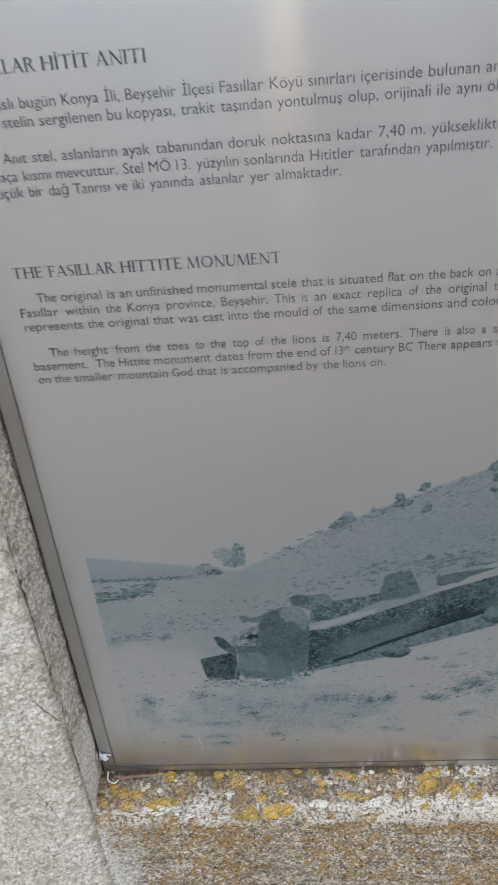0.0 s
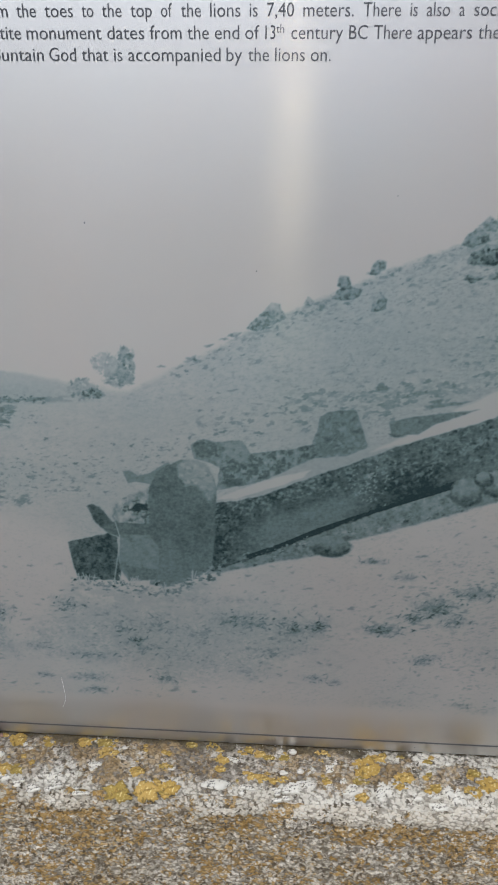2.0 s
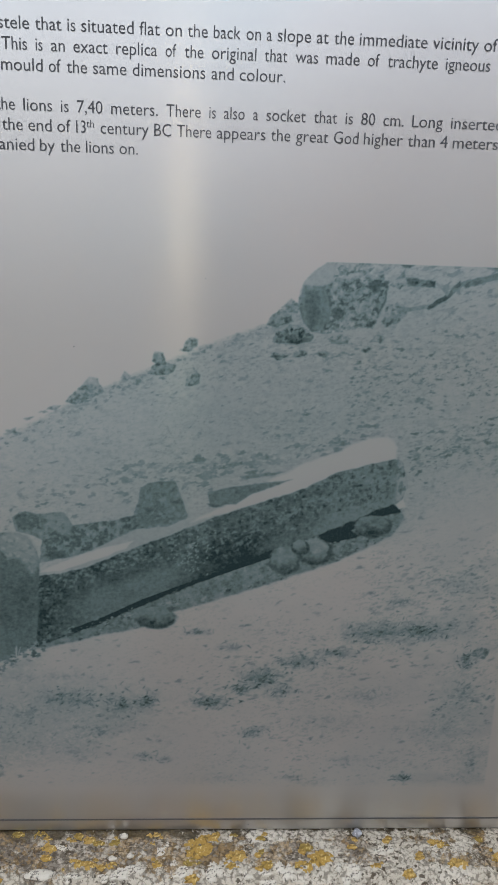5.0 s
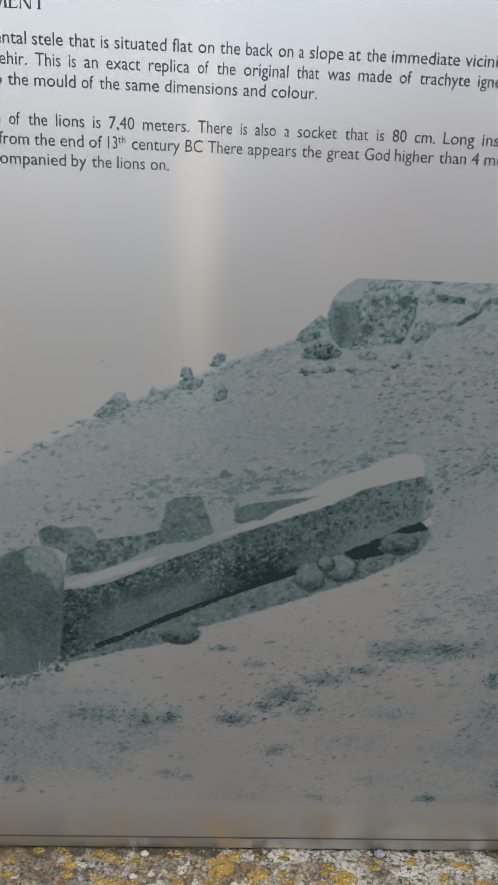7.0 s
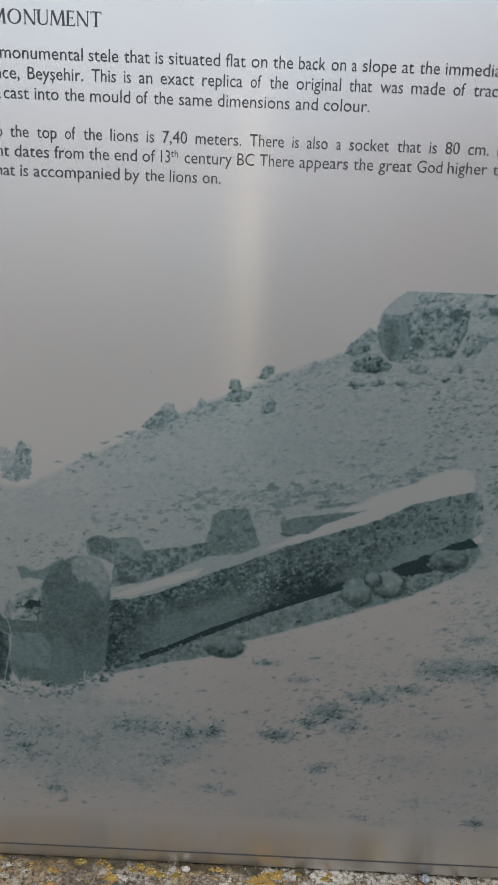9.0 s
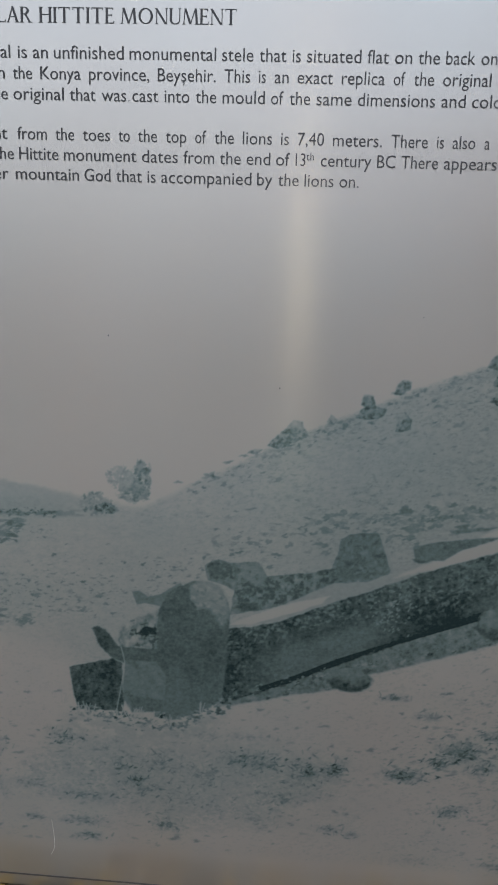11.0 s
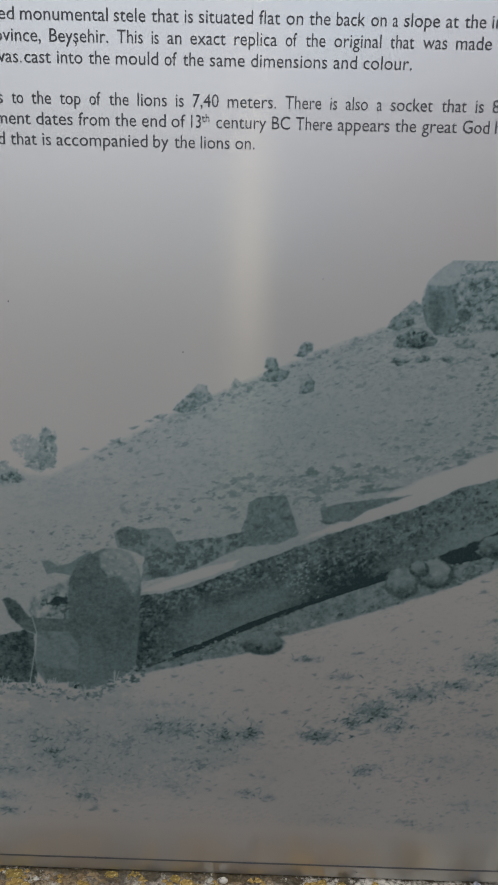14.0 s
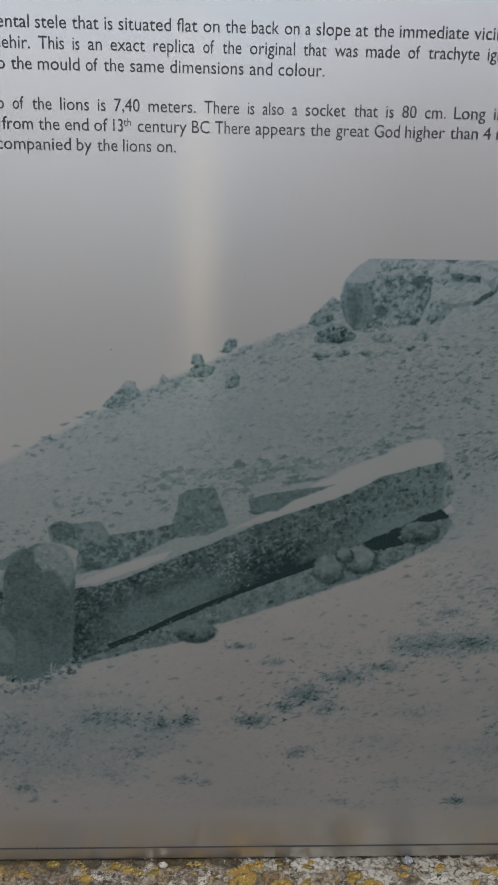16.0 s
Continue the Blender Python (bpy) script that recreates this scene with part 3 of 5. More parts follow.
for along in range(7):
    stroke([(62 + along, 128 + along % 3), (64 + along * 0.7 + dice_print.normal() * 2, 138 + 4 * dice_print.rand())], 0.4, 0.56, 0.8)
strew(240, 30, 400, line_through((30, 130), (220, 110), (400, 130)), 40, (0.6, 2.8), 0.4, 8, (0.24, 0.50), fore, 0.2, 0.75)
strew(300, 400, 685, line_through((400, 150), (560, 190), (685, 215)), 36, (0.6, 3.0), 0.4, 12, (0.26, 0.56), fore, 0.3, 0.8)
strew(220, 560, 685, line_through((560, 240), (685, 265)), 30, (0.6, 2.8), 0.45, 14, (0.28, 0.56), fore, 0.3, 0.8)
strew(180, 430, 685, line_through((430, 60), (685, 95)), 30, (0.6, 2.4), 0.4, 8, (0.22, 0.46), fore, 0.2, 0.8)
lay(fore * (0.4 + 0.6 * smooth(X, 380, 520)) * smooth(grain(X / 30, Z / 16, 2, 80), 0.40, 0.62) * flecks(3.4, 1.2, 0.6, 12, 79, 0.62, 0.10) * 0.65, 0.36)
strew(36, 620, 685, line_through((620, 120), (685, 140)), 14, (0.8, 2.6), 0.5, 14, (0.40, 0.66), fore, 0.2)
for x, z in [(413, 151), (393, 148), (354, 167), (589, 164), (607, 165), (530, 132), (562, 151), (627, 130), (429, 129), (460, 130), (529, 177), (539, 183), (602, 85), (550, 270), (550, 261), (620, 250), (612, 262), (600, 308), (587, 295), (229, 48), (249, 48)]:
    dab(x, z, dice_print.uniform(2.6, 5.2), dice_print.uniform(0.8, 1.5), 10, 0.50, 0.9)
for x, z in [(101, 39), (108, 39), (73, 49), (96, 49), (231, 50), (226, 77), (196, 101), (201, 95), (130, 126), (162, 130), (93, 122), (110, 97), (102, 180), (129, 183), (300, 178), (361, 149), (324, 142)]:
    dab(x, z, dice_print.uniform(2.2, 4.6), dice_print.uniform(0.8, 1.6), 8, 0.50, 0.85)

# bushes on the skyline
for cx, cz, rx, rz, value, count in ((199, 372, 8, 14, 0.54, 90), (194, 360, 12, 7, 0.52, 70), (182, 372, 10, 9, 0.36, 50), (163, 350, 12, 9, 0.46, 70), (172, 346, 9, 4, 0.66, 44)):
    lay(blob(cx, cz, rx, rz, int(cx), 0.5) * smooth(grain(X / 3, Z / 3, 3, int(cx)), 0.26, 0.5) * 0.9, value * 0.85 + 0.2 * (grain(X / 4, Z / 4, 2, 18) - 0.5))
    for _ in range(count):
        a, d = dice_print.uniform(0, 6.28), dice_print.rand() ** 0.5 * 1.05
        dab(cx + rx * d * math.cos(a), cz + rz * d * math.sin(a), dice_print.uniform(0.7, 2.0), dice_print.uniform(0.6, 1.4), dice_print.uniform(0, 90), value * dice_print.uniform(0.6, 1.5), 0.7)


def rock(points, value, seed):
    """A broken rock: paler on top, dark on its shaded side, with a dark seam along its foot."""
    xs, zs = [p[0] for p in points], [p[1] for p in points]
    x0, x1, z0, z1 = min(xs), max(xs), min(zs), max(zs)
    mask = inside(points, 0.7, 1.3)
    lift = smooth((Z - z0) / (z1 - z0) - 0.35 * (X - x0) / (x1 - x0), -0.2, 0.9)
    lay(mask, value + 0.10 - 0.30 * lift + 0.55 * (grain(X / 3.2, Z / 3.2, 3, seed, 0.7) - 0.5))
    for _ in range(int(6 + 0.12 * (x1 - x0) * (z1 - z0))):
        dab(dice_print.uniform(x0, x1), dice_print.uniform(z0, z1), dice_print.uniform(0.7, 2.4), dice_print.uniform(0.6, 1.6), dice_print.uniform(-20, 70), value + dice_print.choice([-0.24, -0.14, 0.14, 0.26]), 0.6, mask)
    for _ in range(5):
        dab(dice_print.uniform(x0 - 2, x1 + 4), z0 + dice_print.uniform(-3, 1), dice_print.uniform(1.0, 3.0), dice_print.uniform(0.5, 1.1), 14, 0.46, 0.7)
    lay(mask * smooth(Z, z0 + 0.22 * (z1 - z0), z0) * smooth(grain(X / 4, Z / 4, 2, seed + 3), 0.35, 0.55), value + 0.2)


for i, (points, value) in enumerate((
        ([(303, 406), (309, 416), (318, 425), (325, 423), (328, 414), (320, 407), (310, 403)], 0.54), ([(298, 405), (306, 413), (314, 408), (306, 402)], 0.56), ([(283, 396), (288, 401), (295, 401), (291, 396)], 0.56),
        ([(364, 429), (368, 437), (377, 440), (387, 436), (386, 430), (374, 427)], 0.60), ([(368, 440), (371, 447), (377, 446), (380, 439), (373, 436)], 0.60),
        ([(392, 449), (394, 456), (399, 459), (405, 457), (403, 451), (397, 448)], 0.60), ([(395, 419), (396, 428), (401, 435), (407, 430), (406, 421)], 0.56),
        ([(343, 425), (347, 431), (352, 427), (348, 423)], 0.5), ([(355, 425), (359, 428), (361, 423), (356, 419)], 0.5), ([(252, 379), (258, 382), (258, 377)], 0.55),
        ([(459, 471), (464, 480), (471, 484), (480, 480), (480, 474), (468, 469)], 0.58), ([(470, 485), (478, 493), (486, 488), (484, 481), (474, 482)], 0.48),
        ([(465, 457), (467, 467), (474, 472), (481, 472), (492, 469), (499, 462), (497, 458), (480, 455)], 0.62), ([(479, 456), (478, 470), (486, 471), (492, 466), (488, 457)], 0.74),
        ([(462, 444), (466, 449), (474, 449), (478, 446), (470, 443)], 0.64), ([(481, 447), (487, 451), (495, 450), (494, 446)], 0.60), ([(498, 448), (504, 452), (512, 450), (509, 446)], 0.60),
        ([(513, 447), (522, 450), (530, 453), (527, 449)], 0.5), ([(536, 452), (540, 456), (545, 454), (541, 450)], 0.62), ([(544, 459), (549, 466), (557, 464), (552, 459)], 0.58),
        ([(509, 462), (520, 466), (529, 463), (526, 457), (512, 457)], 0.54), ([(552, 476), (556, 487), (563, 492), (571, 489), (573, 482), (566, 475), (557, 473)], 0.56),
        ([(556, 505), (562, 510), (571, 508), (566, 502)], 0.55), ([(658, 176), (664, 185), (676, 182), (672, 172)], 0.5))):
    rock(points, value, 60 + 2 * i)

# the great boulder, cut off by the picture's upper edge
great = [(484, 487), (485, 498), (488, 506), (496, 515), (505, 521), (515, 524), (557, 524), (551, 512), (556, 503), (552, 490), (546, 470), (535, 471), (520, 467), (499, 465), (489, 474)]
lay(inside(great, 0.8, 0.7), 0.50 + 1.0 * (grain(X / 4, Z / 5, 4, 19, 0.7) - 0.5))
lay(inside([(488, 505), (504, 520), (512, 521), (510, 505)], 1.0, 0.4), 0.36 + 0.15 * (mottle_fine - 0.5))
lay(inside([(487, 504), (505, 504), (512, 495), (516, 480), (512, 470), (497, 466), (489, 474), (485, 487)], 0.9, 0.7), 0.66 + 0.5 * (grain(X / 3.5, Z / 12, 3, 20) - 0.5))
lay(inside([(489, 492), (497, 496), (501, 480), (496, 468), (490, 476)], 1.6, 1.0), 0.78)
lay(inside([(503, 502), (514, 499), (524, 488), (521, 470), (512, 474), (514, 488)], 1.0, 2.0) * smooth(grain(X / 3.5, Z / 5, 3, 34), 0.32, 0.54), 0.74)
lay(inside([(526, 500), (532, 507), (556, 509), (555, 499), (554, 487), (546, 471), (540, 473), (548, 492), (543, 500)], 1.0, 1.6) * smooth(grain(X / 4, Z / 4, 3, 35), 0.28, 0.50), 0.76)
lay(inside([(519, 490), (530, 498), (546, 498), (540, 486), (530, 478), (521, 482)], 1.4, 1.6), 0.52 + 0.6 * (grain(X / 4, Z / 7, 3, 21, 0.7) - 0.5))
lay(inside([(510, 508), (530, 512), (550, 514), (556, 521), (514, 522)], 1.5, 1.2), 0.36 + 0.7 * (grain(X / 4, Z / 4, 3, 36, 0.7) - 0.5))
lay(inside(great, 0.8, 0.7) * flecks(4, 2, 0.6, 35, 38, 0.68, 0.10) * 0.7, 0.78)
crumbly = inside([(508, 505), (516, 520), (556, 520), (551, 512), (556, 503), (552, 490), (546, 470), (535, 471), (520, 467), (508, 470), (512, 490)], 1.5, 1.0)
for _ in range(230):
    dab(dice_print.uniform(505, 557), dice_print.uniform(466, 522), dice_print.uniform(0.9, 3.0), dice_print.uniform(0.7, 1.9), dice_print.uniform(-20, 70), dice_print.choice([0.34, 0.44, 0.70, 0.84]), 0.6, crumbly)
lay(inside([(487, 503), (493, 512), (505, 521), (514, 522), (511, 507), (503, 503)], 1.2, 0.5) * 0.85, 0.36)
lay(inside([(486, 500), (503, 502), (509, 492), (509, 474), (498, 467), (489, 476)], 1.4, 0.6) * 0.8, 0.60 + 0.2 * (grain(X / 5, Z / 14, 2, 82) - 0.5))
lay(inside([(490, 498), (500, 500), (503, 482), (497, 469), (491, 477)], 1.6, 1.0) * 0.7, 0.74)
for points, value in (([(569, 512), (594, 510), (594, 505), (571, 505)], 0.76), ([(586, 489), (600, 497), (614, 511), (616, 507), (603, 494), (590, 487)], 0.74), ([(614, 509), (650, 520), (652, 515), (618, 505)], 0.66), ([(558, 522), (578, 523), (572, 519)], 0.7),
                      ([(561, 509), (569, 520), (568, 512)], 0.62), ([(563, 486), (590, 492), (588, 488), (566, 483)], 0.56), ([(596, 506), (606, 502), (604, 498)], 0.5), ([(630, 523), (660, 522), (648, 517)], 0.6)):
    lay(inside(points, 0.7, 0.8), value + 0.3 * (mottle_fine - 0.5))
lay(smooth(X, 560, 590) * smooth(Z, 478, 492) * flecks(8, 3, 0.6, 24, 22, 0.62) * 0.8, 0.56)

# the stele: rear figure, lit upper face, long front face
mottle = grain(X / 5, Z / 5, 4, 23, 0.7)
rear = [(251, 303), (262, 309), (273, 306), (294, 308), (302, 297), (318, 299), (338, 302), (353, 306), (357, 318), (360, 328), (364, 334), (376, 337), (388, 338), (394, 322), (400, 306), (383, 297), (357, 294), (339, 285), (310, 270), (272, 261), (276, 283), (254, 291)]
lay(inside([(268, 249), (300, 268), (330, 282), (356, 294), (400, 306), (409, 302), (384, 290), (348, 275), (313, 259)], 0.8, 0.5), 0.34)
lay(inside(rear, 0.8, 0.8), 0.60 + 0.55 * (mottle - 0.5))
lay(inside([(276, 290), (290, 300), (304, 294), (326, 300), (352, 304), (344, 290), (312, 272), (276, 266)], 1.0, 2.2) * smooth(mottle, 0.44, 0.60), 0.73)
lay(inside([(358, 329), (365, 335), (388, 338), (394, 322), (399, 306), (384, 299), (356, 298)], 0.8, 0.5), 0.64 + 0.25 * (mottle - 0.5))
lay(inside([(388, 338), (391, 336), (402, 307), (399, 306), (394, 322)], 0.6, 0.4), 0.36)
lay(inside([(278, 304), (294, 307), (301, 297), (300, 288), (284, 290)], 2.0), 0.52)
lay(inside([(253, 302), (262, 308), (272, 305), (274, 294), (256, 292)], 1.0, 0.8), 0.70)
lay(inside([(415, 318), (440, 320), (455, 322), (444, 316), (420, 314)], 0.8, 0.8), 0.76)
lay(inside([(442, 343), (480, 348), (472, 344), (447, 340)], 0.8, 0.8), 0.62)
shade = [(262, 179), (282, 182), (324, 193), (361, 201), (380, 214), (433, 231), (481, 248), (529, 266), (576, 291), (586, 306), (580, 322), (513, 296), (390, 240), (300, 212)]
lay(inside(shade, 1.4, 0.9), 0.58 + 0.5 * (mottle - 0.5))
lay(inside([(271, 252), (299, 266), (326, 276), (353, 283), (346, 276), (326, 267), (290, 254)], 0.8, 0.6), 0.10)
lay(inside([(401, 301), (429, 316), (453, 327), (471, 342), (498, 356), (521, 365), (550, 379), (567, 380), (575, 371), (574, 361), (546, 352), (500, 332), (453, 316)], 1.4, 0.8), 0.11)
lay(inside([(415, 328), (438, 334), (468, 338), (487, 341), (468, 333), (453, 327), (440, 318), (418, 316)], 0.8, 0.5), 0.66 + 0.25 * (mottle - 0.5))
front = [(268, 249), (290, 252), (313, 258), (348, 274), (384, 289), (418, 304), (453, 317), (500, 334), (522, 347), (546, 354), (573, 361), (579, 359), (583, 349), (586, 336), (582, 324), (575, 320), (545, 305), (513, 291), (456, 268), (421, 252), (386, 236), (350, 221), (314, 202), (268, 181)]
band = np.interp(X, [268, 313, 348, 453, 546, 575], [249, 258, 274, 317, 354, 361]) - Z
slab = inside(front, 0.8, 0.7)
lay(slab, 0.70 + 0.08 * smooth(X, 420, 300) - 0.06 * smooth(X, 480, 570) + 0.12 * smooth(np.abs(X - 430), 60, 10) * smooth(band, 12, 34) + 0.22 * (grain(X / 16, Z / 9, 3, 33) - 0.5))
lay(slab * smooth(np.abs(X - 345), 70, 25) * smooth(band, 20, 34) * 0.75, 0.60)           # a smooth stretch low down
lay(slab * smooth(X, 480, 530) * smooth(band, 24, 36) * 0.8, 0.55)
lay(slab * smooth(np.abs(X - 437), 40, 12) * smooth(band, 14, 30) * 0.7, 0.86)
pitted = slab * smooth(band + 14 * (grain(X / 20, Z / 20, 2, 24) - 0.5), np.interp(X, [268, 330, 420, 580], [26, 24, 46, 50]), np.interp(X, [268, 330, 420, 580], [12, 12, 28, 30]))
for _ in range(1500):
    cx = dice_print.uniform(268, 584)
    cz = float(np.interp(cx, [268, 313, 348, 453, 546, 580], [249, 258, 274, 317, 354, 361])) - 46 * dice_print.rand() ** 1.25
    pale = dice_print.rand() < 0.48
    dab(cx, cz, dice_print.uniform(0.7, 2.3), dice_print.uniform(0.6, 1.7), dice_print.uniform(-20, 70), dice_print.uniform(0.46, 0.60) if pale else dice_print.uniform(0.76, 0.90), 0.6, pitted)
for _ in range(60):
    dab(404 + dice_print.normal() * 9, 272 + dice_print.normal() * 12, dice_print.uniform(0.5, 1.2), dice_print.uniform(0.4, 0.9), 60, 0.40, 0.8, slab)
for _ in range(150):
    dab(dice_print.uniform(266, 300), dice_print.uniform(184, 240), dice_print.uniform(0.7, 2.2), dice_print.uniform(0.6, 1.6), dice_print.uniform(0, 90), dice_print.choice([0.55, 0.88, 0.92]), 0.6, slab * smooth(X, 304, 276))
lay(slab * smooth(X, 573, 580) * smooth(grain(X / 3, Z / 4, 2, 42), 0.3, 0.6), 0.36)
lay(inside([(285, 190), (314, 202), (350, 222), (386, 237), (421, 253), (456, 270), (474, 276), (470, 270), (425, 251), (380, 231.5), (345, 215.5), (314, 199.5)], 1.0, 1.0), 0.95)
lay(inside([(500, 286), (513, 292), (545, 306), (575, 321), (583, 313), (560, 308), (541, 296), (548, 290), (530, 284), (512, 284)], 1.0, 1.0), 0.90)
lay(inside([(577, 320), (580, 316), (586, 318), (583, 325)], 0.6, 0.4), 0.1)
gap = [(300, 198), (332, 212), (361, 227), (390, 239), (434, 256), (470, 270)]
stroke(gap, 1.3, 0.97, 0.9)
strew(120, 290, 580, line_through((290, 192), (380, 222), (480, 252), (580, 296)), 6, (0.7, 2.8), 0.6, 22, (0.36, 0.80), inside(shade, 1.0, 0.8), 0.4)
for cx, cz, rx, rz, value in ((483, 268, 12, 12, 0.60), (509, 277, 13, 11, 0.52), (496, 281, 6, 5, 0.55), (372, 213, 16, 9, 0.62), (558, 301, 15, 8, 0.64)):
    lay(blob(cx + 1, cz - 2, rx + 2.0, rz + 1.5, int(cx), 0.2), 0.80)
    lay(blob(cx, cz, rx, rz, int(cx), 0.2), value + 0.3 * (grain(X / 5, Z / 5, 3, 27) - 0.5) + 0.16 * smooth(Z, cz, cz - rz) - 0.06 * smooth(Z, cz, cz + rz))

# weathering over the rear figure and the ground in its shade
old_stone = inside(rear, 0.8, 0.8)
for _ in range(420):
    dab(dice_print.uniform(252, 402), dice_print.uniform(262, 338), dice_print.uniform(0.8, 3.0), dice_print.uniform(0.6, 2.0), dice_print.uniform(-20, 60), dice_print.choice([0.46, 0.54, 0.70, 0.80]), 0.5, old_stone)

# the rounded block at its foot
lay(inside([(192, 277), (198, 278), (205, 273), (216, 276), (232, 287), (240, 275), (216, 265), (203, 267), (196, 265)], 0.8, 0.4), 0.60)
lay(inside([(180, 232), (184, 246), (196, 254), (214, 262), (222, 240), (215, 214), (186, 216)], 1.5, 1.0), 0.46 + 0.9 * (grain(X / 5, Z / 6, 3, 28, 0.7) - 0.5))
lay(inside([(158, 242), (163, 245), (170, 242), (180, 228), (190, 227), (214, 228), (218, 212), (186, 212), (174, 217), (166, 226)], 0.8, 0.6), 0.70)
lay(inside([(139, 206), (160, 212), (176, 216), (184, 212), (185, 168), (146, 168), (142, 180)], 0.8, 0.8), 0.78 + 0.4 * (mottle - 0.5))
lay(inside([(214, 262), (222, 277), (231, 284), (243, 289), (255, 289), (264, 283), (270, 275), (273, 262), (271, 225), (268, 184), (248, 171), (225, 163), (211, 165), (212, 215)], 0.9, 0.5), 0.70 - 0.07 * smooth(Z, 225, 180) + 0.10 * (grain(X / 14, Z / 14, 4, 29) - 0.5))
lay(inside([(238, 284), (252, 290), (263, 285), (270, 275), (272, 258), (266, 250), (258, 266), (248, 276)], 3.0, 1.6), 0.46 + 0.5 * (mottle - 0.5))
lay(inside([(184, 180), (186, 215), (212, 216), (221, 203), (219, 176), (192, 169)], 0.9, 0.4), 0.58 + 0.2 * (mottle - 0.5))
lay(inside([(189, 184), (219, 181), (218, 170), (192, 168)], 0.9, 0.6), 0.66)
crown = inside([(239, 282), (248, 290), (257, 290), (266, 279), (271, 265), (268, 261), (255, 266), (246, 265), (241, 273)], 1.6, 1.0)
lay(crown * 0.8, 0.44)
for _ in range(70):
    dab(dice_print.uniform(232, 272), dice_print.uniform(255, 290), dice_print.uniform(0.8, 2.6), dice_print.uniform(0.6, 1.4), dice_print.uniform(-40, 30), dice_print.choice([0.30, 0.40, 0.60]), 0.7, crown)
recess = inside([(187, 251), (205, 253), (213, 248), (215, 234), (210, 227), (186, 229), (184, 242)], 1.2, 1.2)
for _ in range(90):
    dab(dice_print.uniform(178, 222), dice_print.uniform(222, 260), dice_print.uniform(0.8, 3.0), dice_print.uniform(0.6, 1.8), dice_print.uniform(0, 90), dice_print.choice([0.34, 0.50, 0.80, 0.84]), 0.75, recess)
lay(inside([(195, 240), (203, 247), (213, 246), (213, 240), (200, 238)], 1.0, 1.0), 0.86)
lay(inside([(160, 243), (165, 244), (174, 236), (178, 226), (170, 223), (163, 230)], 1.4, 1.0) * 0.8, 0.80)
stroke([(183, 227), (186, 214), (185, 204), (182, 186), (179, 169)], 0.35, 0.18, 0.75)
# the broken ground along its foot, with pale blades of grass
strew(110, 138, 275, line_through((138, 166), (190, 160), (228, 158), (275, 184)), 4, (0.8, 3.0), 0.6, 10, (0.40, 0.86), None, 0.5)
lay(smooth(np.abs(Z - np.interp(X, [130, 190, 240, 280], [156, 150, 154, 176])), 12, 3) * smooth(X, 120, 150) * smooth(X, 285, 250) * smooth(grain(X / 6, Z / 5, 3, 30), 0.30, 0.55) * 0.6, 0.32)
for x, z in [(143, 163), (148, 165), (154, 167), (157, 164), (181, 164), (189, 166), (193, 163), (197, 166), (202, 165), (210, 161), (225, 160), (250, 174), (133, 174)]:
    for _ in range(4):
        lean = dice_print.normal() * 4
        stroke([(x + 0.3 * lean, z - 2), (x + lean, z + dice_print.uniform(4, 9))], 0.35, 0.16, 0.8)

# the print stops at the picture's edges; on the skyline's side it runs out into bare metal
for axis in (0, 1):
    ink = 0.14 * np.roll(ink, 1, axis) + 0.72 * ink + 0.14 * np.roll(ink, -1, axis)
edge = smooth(X, 29, 31) * smooth(X, 688, 685) * smooth(Z, 33, 44) * smooth(Z, 522.4, 521.4)
ink = ink * (1 + 0.16 * (grain(X / 2.2, Z / 2.2, 2, 40) - 0.5)) + 0.10 * (grain(X / 3, Z / 2, 2, 41) - 0.5) * smooth(ink, 0.08, 0.3)
ink = np.where(ink > 0.42, 0.42 + (ink - 0.42) * 1.28, ink)
ink = np.clip(ink * edge, 0, 1)

rows_n, cols_n = X.shape
photo_mesh = bpy.data.meshes.new("printed_photo")
verts = np.stack([X.ravel() / 1000, np.full(X.size, -0.00006), Z.ravel() / 1000], 1)
index = np.arange(X.size).reshape(rows_n, cols_n)
quads = np.stack([index[:-1, :-1], index[:-1, 1:], index[1:, 1:], index[1:, :-1]], -1).reshape(-1, 4)
photo_mesh.vertices.add(len(verts))
photo_mesh.vertices.foreach_set("co", verts.ravel())
photo_mesh.loops.add(quads.size)
photo_mesh.loops.foreach_set("vertex_index", quads.ravel())
photo_mesh.polygons.add(len(quads))
photo_mesh.polygons.foreach_set("loop_start", np.arange(0, quads.size, 4))
photo_mesh.update()
photo_mesh.validate()
photo_mesh.attributes.new("ink", "FLOAT", "POINT").data.foreach_set("value", ink.ravel().astype(np.float32))
photo_mesh.materials.append(PRINT)
photo = new("printed_photo", photo_mesh)
photo.parent = plaque
tagged(photo, "blue-grey printed photo of a fallen stone stele on a slope")


# The lettering. Each line starts at x and is justified so that its word number k begins at xk.
SIZE, WIDE = 0.01276, 0.905


def letters(word, size, weight):
    """Letters of the built-in font as a flat mesh with a little thickness."""
    curve = bpy.data.curves.new("word", "FONT")
    curve.body, curve.size, curve.extrude, curve.resolution_u = word, size, 0.00012, 3
    curve.offset = weight
    ob = new("word", curve)
    bpy.context.view_layer.update()
    me = bpy.data.meshes.new_from_object(ob.evaluated_get(bpy.context.evaluated_depsgraph_get()))
    bpy.data.objects.remove(ob)
    bpy.data.curves.remove(curve)
    return me


def span(me):
    xs = [v.co.x for v in me.vertices]
    return min(xs), max(xs)


